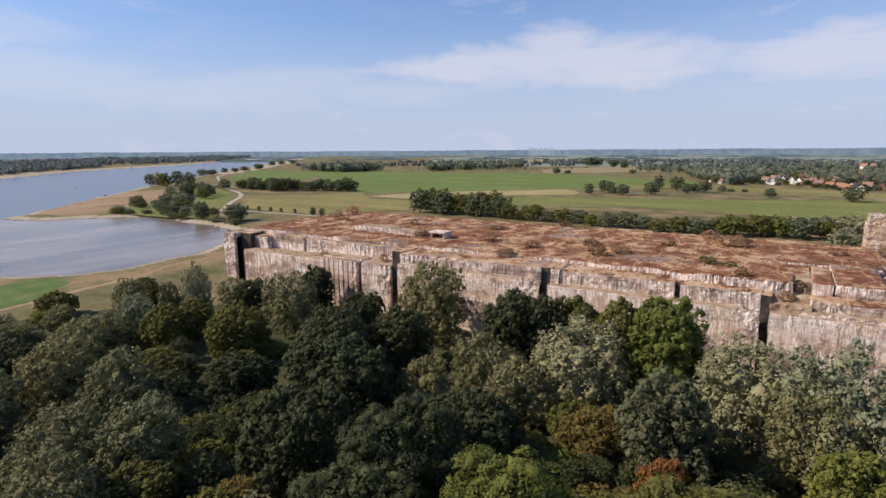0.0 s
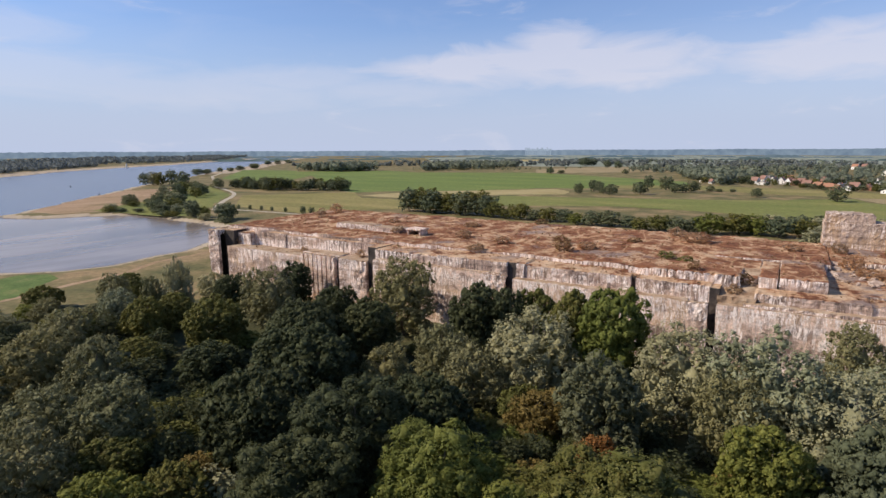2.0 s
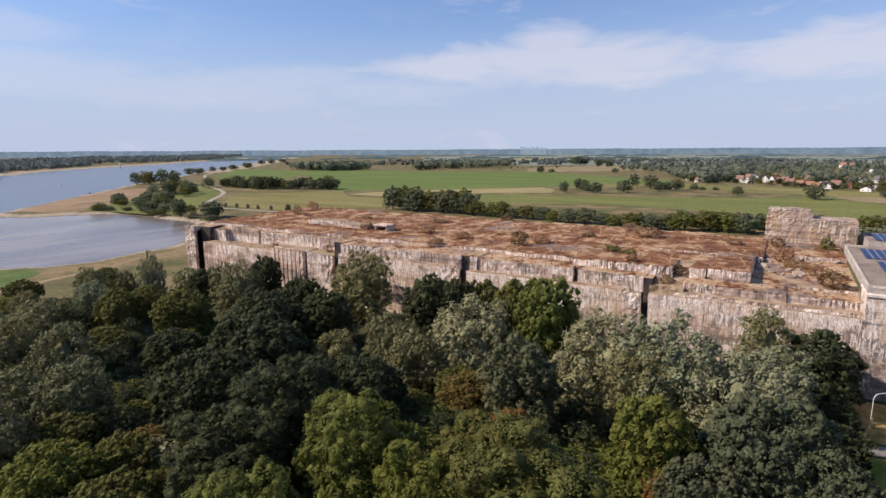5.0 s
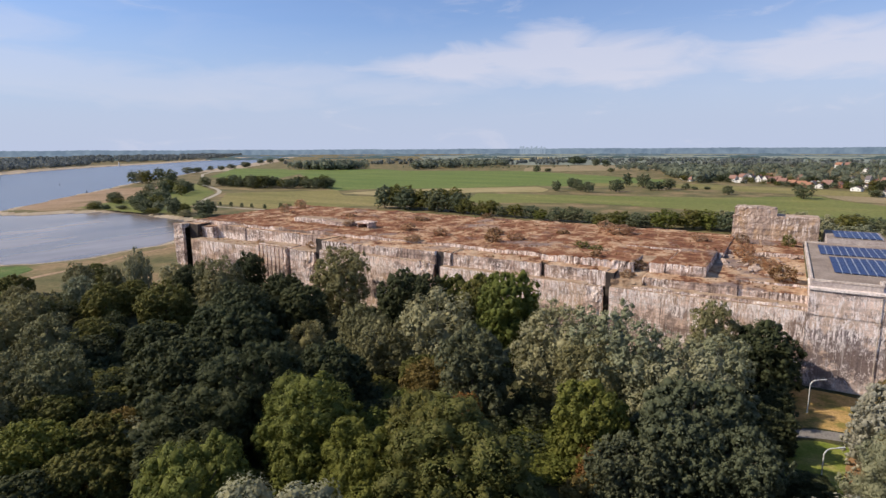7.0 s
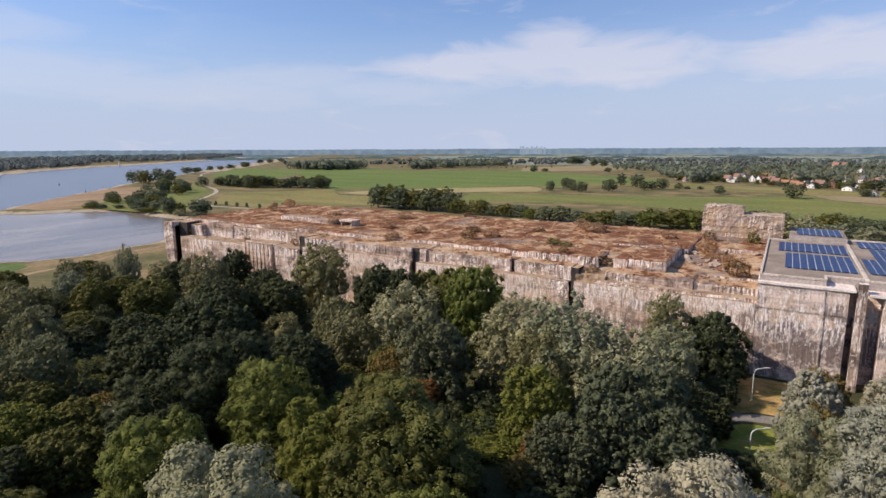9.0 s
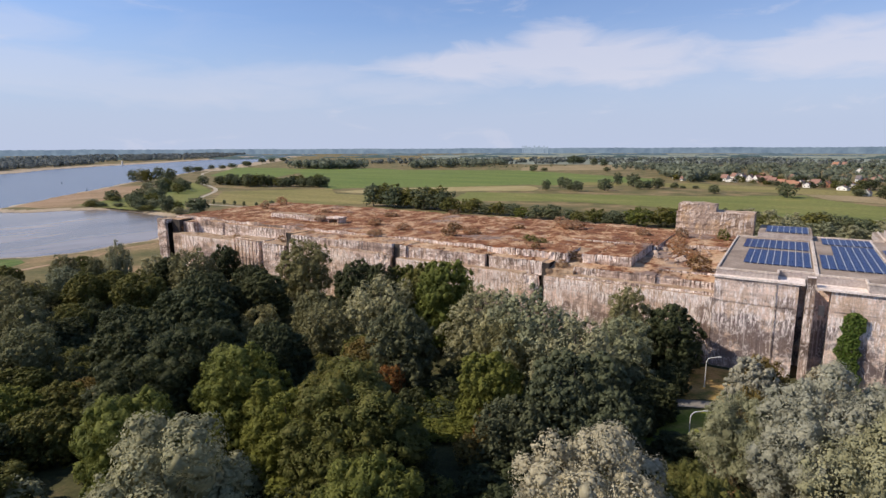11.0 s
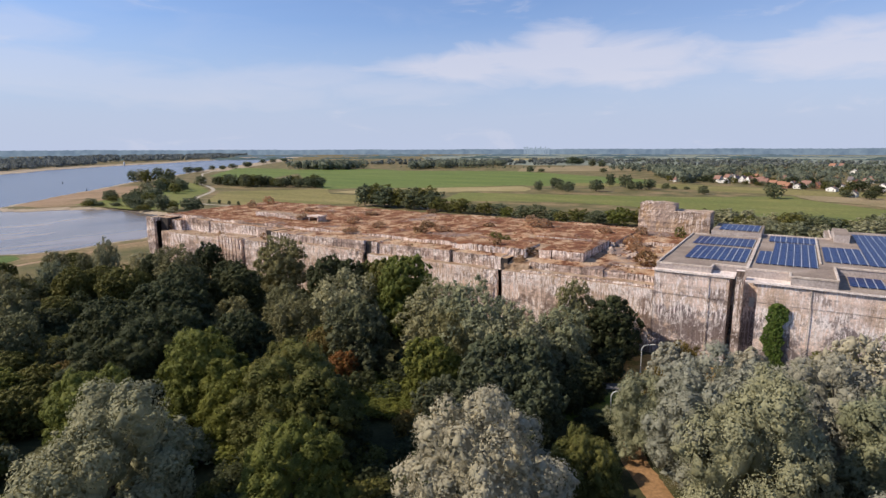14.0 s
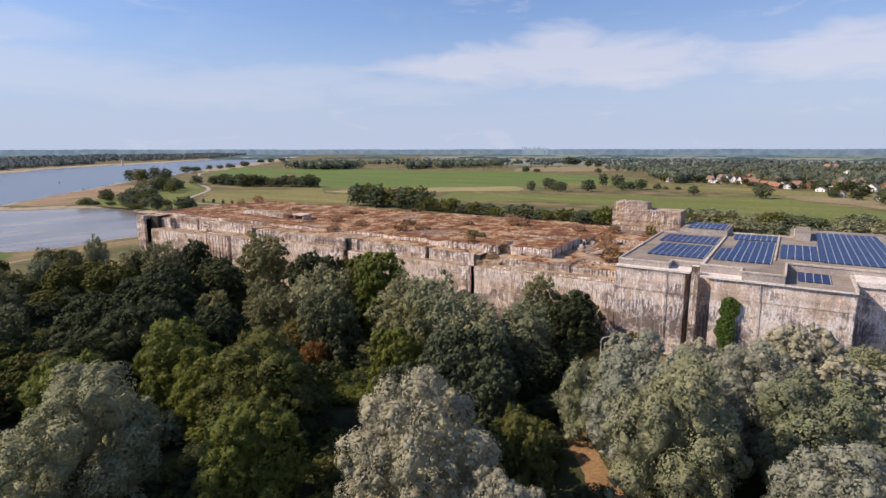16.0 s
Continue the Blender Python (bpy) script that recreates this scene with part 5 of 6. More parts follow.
# ---- far woods ----
def far_wood(name, areas, label, mat, seed, leaf=(1.5, 2.9), per=60):
    """Woods far off: many loose crowns in one mesh. areas: polygon, count, height range."""
    g = np.random.default_rng(seed)
    allq, cores = [], []
    for poly, count, (h0, h1) in areas:
        xs, ys = [p[0] for p in poly], [p[1] for p in poly]
        px = g.uniform(min(xs), max(xs), count * 6)
        py = g.uniform(min(ys), max(ys), count * 6)
        ok = sdist(px, py, poly) > 0
        px, py = px[ok][:count], py[ok][:count]
        n = len(px)
        h = g.uniform(h0, h1, n)
        r = h * g.uniform(0.4, 0.65, n)
        u = g.normal(size=(n, per, 3))
        u /= np.linalg.norm(u, axis=2)[..., None]
        rad = g.uniform(0.75, 1.08, (n, per, 1))
        c = np.stack([px, py, h * 0.55], 1)[:, None]
        pos = c + u * rad * np.stack([r, r, h * 0.47], 1)[:, None]
        nrm = u + g.normal(scale=0.4, size=u.shape)
        nrm /= np.linalg.norm(nrm, axis=2)[..., None]
        t = np.cross(nrm, g.normal(size=u.shape))
        t /= np.linalg.norm(t, axis=2)[..., None]
        b = np.cross(nrm, t)
        s = g.uniform(*leaf, (n, per, 1)) * (h / 16)[:, None, None]
        allq.append(np.stack([pos - t * s, pos - b * s * 0.8, pos + t * s, pos + b * s * 0.8], 2).reshape(-1, 3))
        # the inner mass of each crown
        top = np.array([(1, 0, 0), (0.3, 0.9, 0.1), (-0.8, 0.5, -0.1), (-0.8, -0.5, 0.1), (0.3, -0.9, 0), (0, 0, 0.95)])
        iv = c + (top[None] + g.normal(scale=0.1, size=(n, 6, 3))) * np.stack([r, r, h * 0.47], 1)[:, None] * 0.86
        cores.append(iv.reshape(-1, 3))
    q, iv = np.concatenate(allq), np.concatenate(cores)
    fs = np.arange(len(q)).reshape(-1, 4).tolist()
    fan = np.array([(0, 1, 5), (1, 2, 5), (2, 3, 5), (3, 4, 5), (4, 0, 5)])
    n_leaf = len(fs)
    fs += ((fan[None] + 6 * np.arange(len(iv) // 6)[:, None, None]).reshape(-1, 3) + len(q)).tolist()
    me = mesh_of(name, np.concatenate([q, iv]), fs, mat)
    me.polygons.foreach_set("use_smooth", np.arange(len(fs)) >= n_leaf)
    return tagged(new(name, me), label, "woods", kind="stuff")


far_wood("far_woods", [
    ([(-1075, 1050), (-936, 1036), (-888, 1120), (-900, 1175), (-1060, 1110)], 90, (17, 24)),
    ([(-752, 1160), (-711, 1290), (-651, 1464), (-700, 1600), (-850, 1560), (-830, 1250)], 130, (14, 22)),
    ([(-140, 1060), (-73, 900), (-60, 990), (-20, 1120), (-200, 1330)], 130, (14, 20)),
    ([(-200, 1250), (-20, 1090), (120, 960), (330, 900), (700, 1000), (760, 1500), (300, 1750), (-100, 1650), (-300, 1550), (-330, 1380)], 620, (8, 16)),
    ([(-500, 2250), (100, 2150), (900, 2250), (900, 2330), (100, 2230), (-500, 2340)], 90, (8, 14)),
    ([(60, 1700), (400, 1650), (420, 1800), (80, 1850)], 60, (9, 15)),
], "dense green woods round the village, leaves paled for haze", L_VILLAGE_HAZE, 3, per=55)
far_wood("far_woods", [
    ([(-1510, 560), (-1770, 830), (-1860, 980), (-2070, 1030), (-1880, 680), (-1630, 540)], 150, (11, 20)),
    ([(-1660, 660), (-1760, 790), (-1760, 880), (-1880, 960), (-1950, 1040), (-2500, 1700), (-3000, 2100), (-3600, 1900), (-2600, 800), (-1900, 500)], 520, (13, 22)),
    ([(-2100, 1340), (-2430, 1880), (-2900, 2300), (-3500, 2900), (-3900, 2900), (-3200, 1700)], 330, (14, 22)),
], "wooded far bank of the river, leaves tinted blue for haze", L_HAZE, 4, per=50)
g = random.Random(21)
belts = []
for k in range(26):
    a = radians(g.uniform(84, 140))
    d = g.uniform(1750, 2500)
    x, y = 42 + d * math.cos(a), d * math.sin(a)
    if x < -1250:
        continue
    w, dep = g.uniform(60, 260), g.uniform(12, 40)
    t = Vector((-math.sin(a), math.cos(a)))
    n = Vector((math.cos(a), math.sin(a)))
    c = Vector((x, y))
    belts.append(([tuple(c + t * w + n * dep), tuple(c - t * w + n * dep), tuple(c - t * w - n * dep), tuple(c + t * w - n * dep)], int(w / 5), (8, 15)))
far_wood("far_woods", belts, "scattered belts of trees in the far fields, leaves tinted blue for haze", L_HAZE, 5, leaf=(3.0, 5.0), per=26)
far_wood("orchard_row", [([(-845, 1236), (-493, 1388), (-441, 1456), (-443, 1462), (-495, 1394), (-847, 1242)], 80, (6, 8)), ([(-835, 1215), (-520, 1350), (-521, 1354), (-836, 1219)], 60, (5, 7))], "long row of small round trees", L_FAR, 6, leaf=(1.6, 2.6), per=24)


# ---- things on and under the bunker ----
def scatter_blades(name, count, areas, mats, label, seed, size=(0.14, 0.34), category="dry grass"):
    """Loose tufts of dry stalks. areas: x0, x1, y0, y1 and a function of the height there."""
    g = np.random.default_rng(seed)
    tot = sum((a[1] - a[0]) * (a[3] - a[2]) for a in areas)
    qs = []
    for x0, x1, y0, y1, zf in areas:
        n = int(count * (x1 - x0) * (y1 - y0) / tot)
        x, y = g.uniform(x0, x1, n), g.uniform(y0, y1, n)
        ok = wob(x, y, 0.35, seed) + 0.6 * wob(x, y, 1.1, seed + 2) > g.uniform(-0.5, 0.7, n)
        x, y = x[ok], y[ok]
        z = np.array([zf(a, b) for a, b in zip(x, y)])
        a = g.uniform(0, math.pi, len(x))
        s = g.uniform(*size, len(x))
        c, d = np.cos(a) * s, np.sin(a) * s
        lean = g.normal(scale=0.25, size=(len(x), 2)) * s[:, None]
        b0 = np.stack([x - c, y - d, z], 1)
        b1 = np.stack([x + c, y + d, z], 1)
        t1 = np.stack([x + c * 0.7 + lean[:, 0], y + d * 0.7 + lean[:, 1], z + s * 1.2], 1)
        t0 = np.stack([x - c * 0.7 + lean[:, 0], y - d * 0.7 + lean[:, 1], z + s * 1.0], 1)
        qs.append(np.stack([b0, b1, t1, t0], 1).reshape(-1, 3))
    q = np.concatenate(qs)
    return tagged(new(name, mesh_of(name, q, np.arange(len(q)).reshape(-1, 4), mats)), label, category, kind="stuff")


flat = lambda h: (lambda x, y: h)
scatter_blades("dry_grass", 11000, [(-186, 6, 152.5, 216, lambda x, y: 21.75 + mounds(x, y)), (9, 43, 160, 186, lambda x, y: 20.2 + mounds(x, y)), (-3, 23, 177, 215, flat(22.6)), (23, 43, 187, 210, flat(22.1)),
                                    (-175, -106, 143, 149, flat(15.6)), (-100, -3, 142.5, 152, flat(21.1)), (9, 43, 144, 150, flat(20.1)), (13, 22, 150, 175, flat(23.1)), (-21, 3, 149, 159, flat(22.9))],
               L_STRAW, "dry straw and rusty stonecrop tufts on the roof", 2)
for k, (x, y, z, r, h, sp) in enumerate([(-138, 145, 15.6, 1.4, 1.8, "brown"), (-112, 146, 16.0, 1.6, 2.4, "brown"), (-70, 152, 21.8, 3.2, 1.4, "brown"), (-85, 171, 22.1, 3.0, 2.0, "brown"), (-45, 163, 22, 3.0, 2.2, "straw"), (-40, 170, 22, 3.2, 1.8, "brown"),
                                         (-10, 163, 22.0, 2.4, 1.4, "olive"), (-12, 199, 22.4, 5.0, 2.6, "brown"), (-6, 149.5, 23.0, 1.6, 1.6, "straw"), (-73, 214, 22.6, 2.6, 1.8, "straw"), (29, 181, 20.6, 3.0, 3.2, "brown"), (39, 153, 20.4, 3.0, 3.2, "straw"),
                                         (40, 201, 22.1, 2.0, 2.8, "olive"), (5, 151, 20.0, 2.6, 2.2, "straw"), (3.5, 146, 18.6, 2.0, 1.8, "brown"), (32, 172, 20.6, 3.2, 1.8, "brown"), (-16, 168, 22, 2.4, 1.4, "olive"), (-68, 167, 22.1, 2.8, 1.8, "brown"),
                                         (-51, 177, 22.2, 3.0, 1.8, "straw"), (-176, 205, 22.4, 3.0, 3.6, "brown"), (-172, 190, 22.4, 2.4, 3.0, "brown"), (-176, 147, 16, 1.6, 2.2, "brown"), (-112, 168, 22.0, 2.6, 2.2, "brown"), (36, 166, 20.5, 2.0, 2.4, "brown"),
                                         (-130, 190, 22.2, 2.6, 1.6, "brown"), (-30, 190, 22.3, 2.4, 1.2, "straw"), (-95, 195, 22.3, 3.2, 1.6, "brown"), (15, 195, 22.6, 2.6, 1.6, "brown"), (-20, 210, 22.5, 3.2, 2.2, "brown"), (27, 200, 22.1, 2.2, 2.4, "brown")]):
    tree(x, y, z + h * 1.35, r, sp, k, z=z - 0.15, lib=ROOF_BUSH, label={"brown": "dry brown bush growing on the concrete roof", "straw": "dry straw-coloured bush on the concrete roof", "olive": "low green bush on the concrete roof"}[sp], category="bush", group="bushes on the roof")


def rock_mesh(name, seed):
    g = random.Random(seed)
    b = bmesh.new()
    bmesh.ops.create_icosphere(b, subdivisions=2, radius=1.0)
    for v in b.verts:
        v.co = Vector((v.co.x * g.uniform(0.8, 1.2), v.co.y * g.uniform(0.7, 1.1), v.co.z * 0.6)) * (1 + 0.35 * noise.noise(v.co * 1.7 + Vector((seed, 0, 0))))
    me = bpy.data.meshes.new(name)
    b.to_mesh(me)
    b.free()
    me.materials.append(M_CONC_BLOCK)
    return me


ROCKS = [rock_mesh("rubble", k) for k in range(4)]
g = random.Random(14)
for k in range(70):
    x, y = g.uniform(23, 43), g.uniform(158, 187)
    s = g.uniform(0.25, 0.8) if k % 8 else g.uniform(1.0, 1.6)
    o = tagged(new("rubble", ROCKS[k % 4]), "broken lump of pale concrete lying on the roof", "rubble", "rubble on the roof")
    o.location = (x, y, 20.5 + mounds(x, y) + 0.1 * s)
    o.scale = (s, s * g.uniform(0.6, 1.2), s * g.uniform(0.5, 1.0))
    o.rotation_euler = (g.uniform(-0.4, 0.4), g.uniform(-0.4, 0.4), g.uniform(0, 6))

# flat boulder by the earth path
boulder = tagged(new("boulder", ROCKS[1]), "pale flat boulder beside the bare earth path", "boulder")
boulder.location, boulder.scale, boulder.rotation_euler = (49.2, 82.9, 0.25), (1.5, 0.9, 0.6), (0, 0, 0.5)

# ivy on the wall
gi = np.random.default_rng(6)
n = 3600
iz = gi.uniform(0.3, 17.6, n)
half = 2.0 + 0.3 * np.sin(iz * 0.9) + 0.3 * np.sin(iz * 2.3 + 1) - np.clip(iz - 15.5, 0, 3) * 0.6
ix = 71.9 + gi.uniform(-1, 1, n) * half + 0.4 * np.sin(iz * 0.5)
iy = 139.1 - gi.uniform(0, 1, n) ** 2 * 0.9 * (1 - np.abs(ix - 71.9) / 4)
nr = np.stack([gi.normal(scale=0.5, size=n), -np.ones(n), gi.normal(scale=0.5, size=n) + 0.4], 1)
nr /= np.linalg.norm(nr, axis=1)[:, None]
tt = np.cross(nr, gi.normal(size=(n, 3)))
tt /= np.linalg.norm(tt, axis=1)[:, None]
bb = np.cross(nr, tt)
ip, s = np.stack([ix, iy, iz], 1), gi.uniform(0.12, 0.3, n)[:, None]
ivy = new("ivy", mesh_of("ivy", np.stack([ip - tt * s, ip - bb * s * 0.8, ip + tt * s, ip + bb * s * 0.8], 1).reshape(-1, 3), np.arange(n * 4).reshape(-1, 4), L_IVY))
tagged(ivy, "thick green ivy climbing the stained concrete wall", "ivy")

# switch box in the recess
cab = tagged(new("wall_box"), "pale grey metal box fixed to the concrete wall", "switch box")
cab.location = (66.4, 145.15, 14.6)
b = bmesh.new()
box(b, -0.6, 0.6, -0.5, 0.0, 0, 2.4, 0.05)
part("housing", b, M_PALEMETAL, cab)
b = bmesh.new()
box(b, -0.5, 0.5, -0.56, -0.5, 0.1, 2.3, 0.02)
cab_door = part("door", b, M_PALEMETAL, cab)
b = bmesh.new()
box(b, 0.34, 0.40, -0.60, -0.56, 1.0, 1.3)
part("handle", b, M_DARKPAINT, cab_door)


def drainpipe(x, y, z0, z1):
    """A straight pipe down the wall, with clips and a funnel at its head."""
    root = tagged(new("drainpipe"), "pale weathered drainpipe running down the concrete wall", "drainpipe", "drainpipes on the wall")
    root.location = (x, y, z0)
    b = bmesh.new()
    bmesh.ops.create_cone(b, cap_ends=True, segments=8, radius1=0.07, radius2=0.07, depth=z1 - z0, matrix=Matrix.Translation((0, 0, (z1 - z0) / 2)))
    part("pipe", b, M_PIPE, root)
    b = bmesh.new()
    bmesh.ops.create_cone(b, cap_ends=True, segments=8, radius1=0.1, radius2=0.24, depth=0.4, matrix=Matrix.Translation((0, 0, z1 - z0 + 0.1)))
    part("funnel", b, M_PIPE, root)
    for k in range(5):
        b = bmesh.new()
        box(b, -0.15, 0.15, -0.05, 0.22, 0, 0.09, 0.01)
        part("clip", b, M_PIPE, root).location = (0, 0, (z1 - z0) * (k + 0.5) / 5)


for x in (57.04, 78.34):
    drainpipe(x, 139.3, 0.0, 21.6)


def street_lamp(x, y, h, turn):
    """A bent steel lamp post with a flat head."""
    root = tagged(new("street_lamp"), "tall bent pale steel street lamp beside the road", "street lamp", "street lamps")
    root.location, root.rotation_euler = (x, y, 0), (0, 0, turn)
    pts = [(0, 0, 0), (0, 0, h * 0.55), (0, 0, h * 0.84)] + [(1.1 * (1 - math.cos(a)), 0, h * 0.84 + h * 0.15 * math.sin(a)) for a in (0.4, 0.8, 1.2, 1.57)] + [(2.4, 0, h)]
    cu = bpy.data.curves.new("post", "CURVE")
    cu.dimensions, cu.bevel_depth, cu.bevel_resolution, cu.use_fill_caps = "3D", 0.10, 2, True
    sp = cu.splines.new("POLY")
    sp.points.add(len(pts) - 1)
    for p, q in zip(sp.points, pts):
        p.co = (*q, 1)
    tmp = bpy.data.objects.new("tmp", cu)
    me = bpy.data.meshes.new_from_object(tmp)
    bpy.data.objects.remove(tmp)
    me.materials.clear()
    me.materials.append(M_PALEMETAL)
    o = new("post", me)
    o.parent = root
    b = bmesh.new()
    box(b, 2.2, 3.3, -0.16, 0.16, h - 0.06, h + 0.12, 0.05)
    head = part("lamp_head", b, M_PALEMETAL, root)
    b = bmesh.new()
    box(b, 2.35, 3.15, -0.11, 0.11, h - 0.09, h - 0.05, 0.01)
    part("lens", b, M_ALU, head, "clouded lamp lens")
    b = bmesh.new()
    bmesh.ops.create_cone(b, cap_ends=True, segments=10, radius1=0.2, radius2=0.14, depth=0.9, matrix=Matrix.Translation((0, 0, 0.4)))
    part("base", b, M_PALEMETAL, root)


street_lamp(45.4, 124.2, 7.0, 0.6)
street_lamp(46.4, 94.5, 7.0, 0.6)
street_lamp(76.2, 70.4, 7.0, 0.6)


# ---- village ----
def house(x, y, turn, w, d, wall_h, roof_h, wall_mat, roof_mat, label):
    root = tagged(new("house"), label, "house", "houses of the village")
    root.location, root.rotation_euler = (x, y, 0), (0, 0, turn)
    b = bmesh.new()
    pts = [(-w / 2, 0), (w / 2, 0), (w / 2, wall_h), (0, wall_h + roof_h), (-w / 2, wall_h)]
    f = [b.verts.new((px, -d / 2, pz)) for px, pz in pts]
    r = [b.verts.new((px, d / 2, pz)) for px, pz in pts]
    b.faces.new(f)
    b.faces.new(list(reversed(r)))
    for k in range(5):
        b.faces.new((f[(k + 1) % 5], f[k], r[k], r[(k + 1) % 5]))
    part("wall", b, wall_mat, root)
    for s in (-1, 1):
        b = bmesh.new()
        e = 0.6
        lo = (s * (w / 2 + e), wall_h - e * roof_h / (w / 2))
        vs = [b.verts.new(c) for c in ((0, -d / 2 - e, wall_h + roof_h + 0.12), (0, d / 2 + e, wall_h + roof_h + 0.12), (lo[0], d / 2 + e, lo[1] + 0.12), (lo[0], -d / 2 - e, lo[1] + 0.12))]
        b.faces.new(vs if s > 0 else list(reversed(vs)))
        ext = bmesh.ops.extrude_face_region(b, geom=list(b.faces))
        bmesh.ops.translate(b, vec=(0, 0, 0.3), verts=[v for v in ext["geom"] if isinstance(v, bmesh.types.BMVert)])
        part("roof", b, roof_mat, root)
    for px in (-w * 0.25, w * 0.25):
        for pz in (1.0, 3.6):
            if pz + 1.5 < wall_h + roof_h * 0.4:
                b = bmesh.new()
                box(b, px - 0.6, px + 0.6, -d / 2 - 0.08, -d / 2 + 0.05, pz, pz + 1.4)
                part("window", b, M_GLASS, root)
    for py in (-d * 0.25, d * 0.25):
        b = bmesh.new()
        box(b, -w / 2 - 0.08, -w / 2 + 0.05, py - 0.7, py + 0.7, 1.0, 2.4)
        part("window", b, M_GLASS, root)
    b = bmesh.new()
    box(b, w * 0.12, w * 0.12 + 0.9, d * 0.1, d * 0.1 + 0.9, wall_h + roof_h * 0.5, wall_h + roof_h + 1.1)
    part("chimney", b, M_BRICK, root)


VIEW = math.atan2(-0.45, 0.85)
HOUSES = [  # x, y, width, depth, wall, roof, gable to the camera, colours
    (-89, 956, 11, 9, 3.5, 4, 0, "wr"), (-68, 1045, 10, 14, 4.5, 5, 0, "wb"), (-58, 1020, 12, 9, 4, 4.5, 1, "wr"), (-32, 985, 11, 16, 5, 6, 0, "wr"), (-20, 952, 18, 9, 3, 3, 1, "wb"), (-23, 1040, 12, 14, 5, 6, 0, "wr"),
    (-8, 1000, 11, 15, 5, 7, 1, "wb"), (3, 985, 11, 15, 5, 7, 1, "wb"), (13, 972, 11, 15, 5, 7, 1, "wr"), (22, 962, 14, 18, 4, 6, 0, "br"), (34, 938, 14, 18, 4, 6, 0, "br"), (28, 990, 13, 16, 4, 6, 0, "br"),
    (46, 915, 12, 16, 3.5, 5, 0, "bo"), (57, 895, 12, 16, 3.5, 5, 0, "bo"), (70, 902, 11, 12, 4, 5, 1, "wb"), (86, 906, 13, 18, 4, 6, 0, "wr"), (98, 890, 12, 14, 4, 5, 1, "br"), (124, 896, 18, 12, 3.5, 3, 1, "ww"), (128, 748, 9, 8, 4, 4, 1, "ww"),
    (170, 1060, 14, 20, 5, 6, 0, "wr"), (166, 868, 16, 14, 5, 6, 1, "ww"), (150, 1740, 16, 22, 8, 7, 0, "wo"), (170, 1760, 14, 18, 8, 7, 0, "wr"), (160, 728, 14, 10, 4, 4, 0, "ww"), (190, 830, 13, 16, 4, 5, 0, "wr"), (-170, 1270, 12, 10, 5, 4, 0, "wb"),
    (-95, 1085, 12, 9, 4, 4, 1, "br"), (-74, 1125, 12, 10, 4, 5, 1, "wr"), (-48, 1150, 12, 10, 5, 5, 0, "br"), (-105, 985, 12, 8, 3, 3, 1, "ww"), (63, 872, 12, 14, 3.5, 4.5, 0, "bo"), (76, 868, 10, 10, 3.5, 4, 1, "wb"), (112, 832, 14, 9, 3.5, 3, 1, "ww"), (172, 1380, 16, 16, 6, 6, 1, "ww"), (205, 1000, 14, 14, 5, 6, 0, "wr"), (210, 880, 12, 12, 4, 5, 1, "br")]
g = random.Random(17)
for k in range(18):
    f = k / 17
    HOUSES.append((-100 + 330 * f + g.uniform(-12, 12), 1110 - 190 * f + g.uniform(-30, 70), g.uniform(9, 13), g.uniform(9, 14), g.uniform(3, 5), g.uniform(4, 6), k % 2, g.choice(("wr", "wb", "br", "wr", "bo", "ww"))))
for k, (x, y, w, d, wh, rh, gable, cc) in enumerate(HOUSES):
    wm = {"w": M_WHITE, "b": M_BRICK}[cc[0]]
    rm = {"r": M_TILE, "o": M_TILE2, "b": M_SLATE, "w": M_SLATE}[cc[1]]
    lab = {"w": "white-walled", "b": "brick-walled"}[cc[0]] + " village house with " + {"r": "a red tiled roof", "o": "an orange tiled roof", "b": "a dark grey roof", "w": "a grey roof"}[cc[1]]
    house(x, y, VIEW + (0.15 * math.sin(k * 2.1)) + (0 if gable else 1.57), w * 0.88, d * 0.62, wh * 0.92, rh * 0.85, wm, rm, lab)
for k, (x, y, h, r) in enumerate([(-75, 940, 8, 6), (-48, 960, 10, 7), (-5, 950, 8, 5), (40, 890, 7, 5), (78, 880, 8, 6), (108, 880, 9, 7), (115, 860, 12, 8), (140, 850, 13, 10), (-100, 960, 9, 7), (60, 930, 11, 7), (92, 930, 12, 8), (15, 1010, 12, 8), (-40, 1010, 12, 9), (150, 780, 12, 9), (180, 760, 14, 11), (200, 740, 12, 10), (140, 720, 9, 7), (105, 870, 6, 5), (-60, 985, 7, 5), (-15, 930, 5, 4), (28, 900, 6, 5), (52, 860, 4, 4), (83, 862, 6, 5), (125, 815, 8, 6), (-30, 1060, 12, 8), (70, 950, 12, 8), (5, 1050, 13, 8), (-62, 935, 6, 5), (-35, 945, 7, 5), (10, 930, 6, 5), (33, 905, 7, 5), (48, 885, 6, 5), (66, 880, 7, 5), (92, 872, 8, 6), (118, 878, 9, 6), (-82, 975, 9, 6), (-52, 1000, 10, 7), (20, 945, 9, 6), (42, 955, 10, 7), (84, 915, 11, 7), (103, 905, 10, 7), (135, 880, 11, 8), (-12, 975, 9, 6)]):
    tree(x, y, h, r, ("far", "dark", "olive")[k % 3], k, lib=FAR_CROWNS, label="garden tree among the village houses", group="village trees")

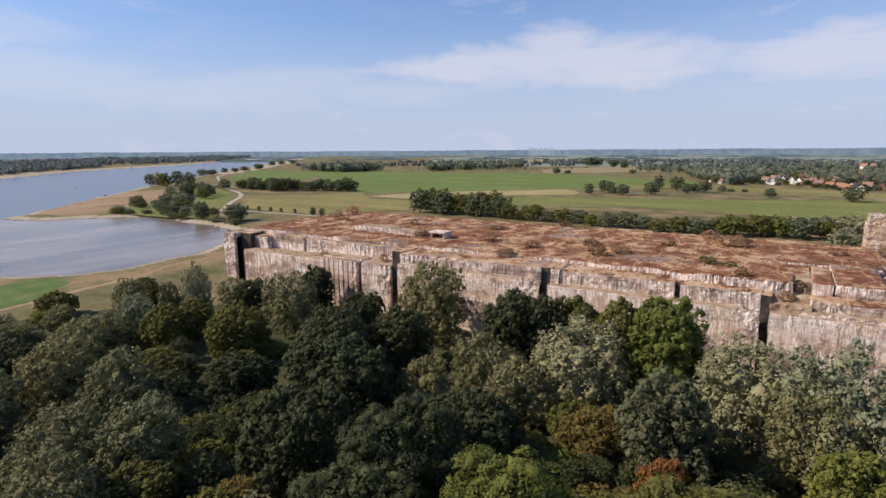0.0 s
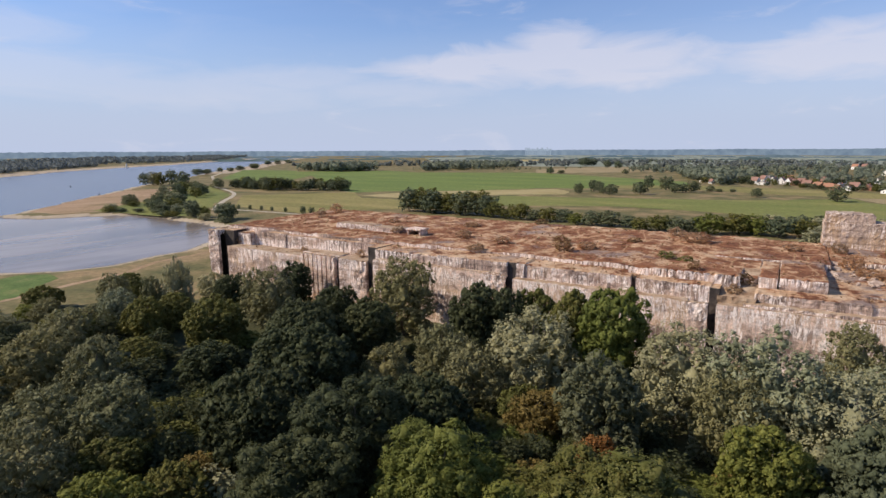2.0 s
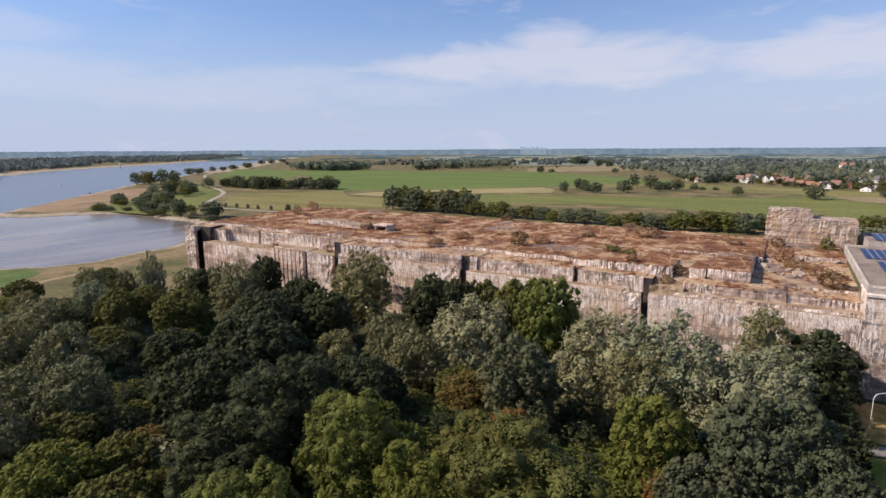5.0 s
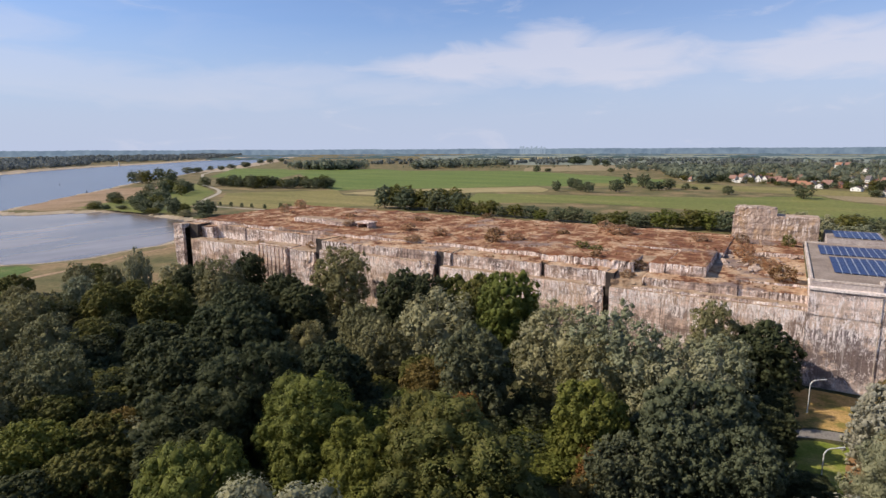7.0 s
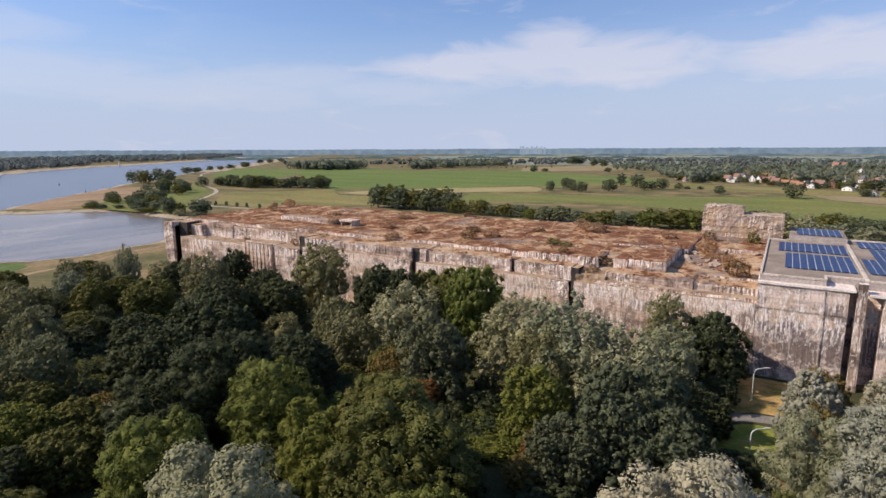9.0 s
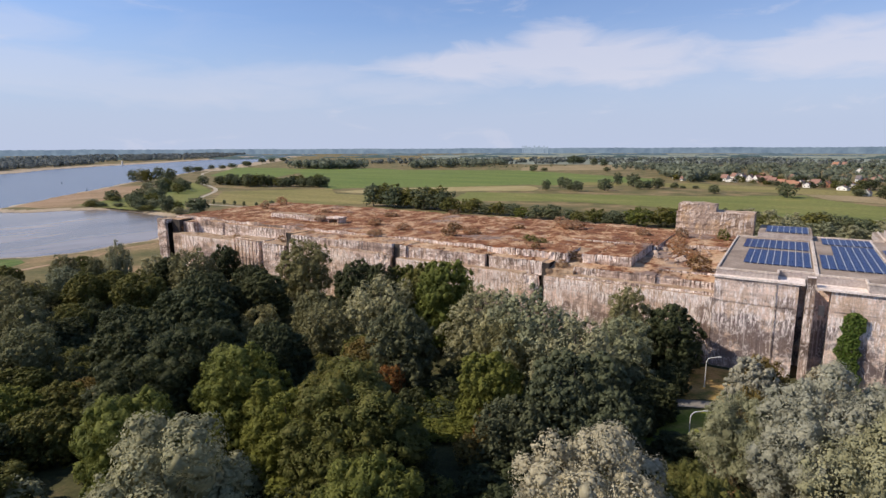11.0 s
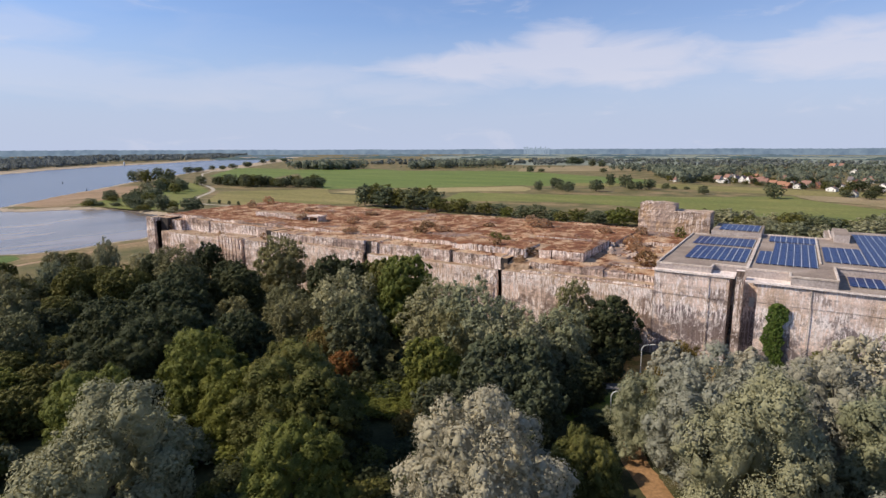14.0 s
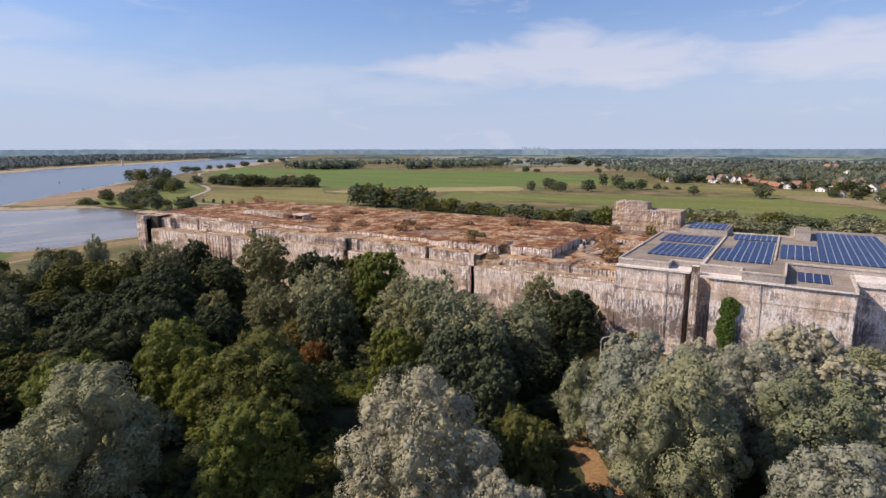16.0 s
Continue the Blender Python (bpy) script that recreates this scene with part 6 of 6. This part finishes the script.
# ---- river marks, skyline ----
beacon = tagged(new("beacon"), "small white beacon tower on the far bank", "beacon")
beacon.location = (-1775, 1000, -1)
b = bmesh.new()
bmesh.ops.create_cone(b, cap_ends=True, segments=12, radius1=2.6, radius2=1.7, depth=11, matrix=Matrix.Translation((0, 0, 5.5)))
part("tower", b, M_WHITE, beacon)
b = bmesh.new()
bmesh.ops.create_cone(b, cap_ends=True, segments=12, radius1=2.2, radius2=0.4, depth=3, matrix=Matrix.Translation((0, 0, 12.5)))
part("lantern", b, M_WHITE, beacon)
for x, y in ((-920, 432), (-726, 374), (-1265, 486)):
    buoy = tagged(new("buoy"), "dark channel buoy floating on the river", "buoy", "river buoys")
    buoy.location = (x, y, -1.6)
    b = bmesh.new()
    bmesh.ops.create_cone(b, cap_ends=True, segments=10, radius1=1.1, radius2=0.9, depth=1.0, matrix=Matrix.Translation((0, 0, 0.4)))
    part("float", b, M_DARKPAINT, buoy)
    b = bmesh.new()
    bmesh.ops.create_cone(b, cap_ends=True, segments=8, radius1=0.5, radius2=0.2, depth=2.6, matrix=Matrix.Translation((0, 0, 2.1)))
    part("mast", b, M_DARKPAINT, buoy)

# wood outlines one behind the other to the horizon, self-lit with painted haze


def distant_belt(dist, base, swell, gap, material, label, seed):
    """A long low outline of woods far off; where it swells below nothing the open land shows."""
    vs, fs = [], []
    arc = np.radians(np.arange(60, 185, 0.1))
    for k, a in enumerate(arc):
        h = base + swell * (math.sin(a * 31 + seed) + 0.7 * math.sin(a * 73 + 2 * seed) + 0.4 * math.sin(a * 211 + seed)) + 0.9 * math.sin(a * 503 + seed) + 0.8 * math.sin(a * 1201) + 0.6 * math.sin(a * 2903)
        if gap == 0:
            h += 5 * max(0.0, min(1.0, (126 - math.degrees(a)) / 34))
        vs += [(42 + dist * math.cos(a), dist * math.sin(a), -2), (42 + dist * math.cos(a), dist * math.sin(a), max(-1.0, h - gap))]
        if k:
            fs.append((2 * k - 2, 2 * k - 1, 2 * k + 1, 2 * k))
    tagged(new("backdrop", mesh_of("backdrop", vs, fs, material)), label, "horizon", kind="structure")


distant_belt(2950, 11, 5, 6, M_BELT_GLOW, "grey-green self-lit outline of woods in the far farmland, haze painted in", 1.0)
distant_belt(3750, 13, 5, 5, M_BELT_GLOW2, "blue-green self-lit outline of woods in the far farmland, haze painted in", 2.3)
distant_belt(4880, 42, 1.3, 0, M_HAZE_GLOW, "hazy blue self-lit outline of distant woods along the horizon", 0.4)
# the towers glow too, in a paler haze colour
sky_city = tagged(new("skyline"), "faint towers of a distant town, self-lit in a pale haze colour", "skyline", kind="structure")
g = random.Random(3)
for k in range(16):
    a = radians(122.0 - 12 * (k / 15 - 0.5) * 0.2 - 9.6)
    w, h = g.uniform(5, 12), g.choice((52, 54, 55, 56, 64, 52))
    b = bmesh.new()
    box(b, -w / 2, w / 2, -w / 2, w / 2, -2, h)
    o = part("tower", b, M_HAZE_GLOW2, sky_city)
    o.location = (42 + 4830 * math.cos(a), 4830 * math.sin(a), 0)
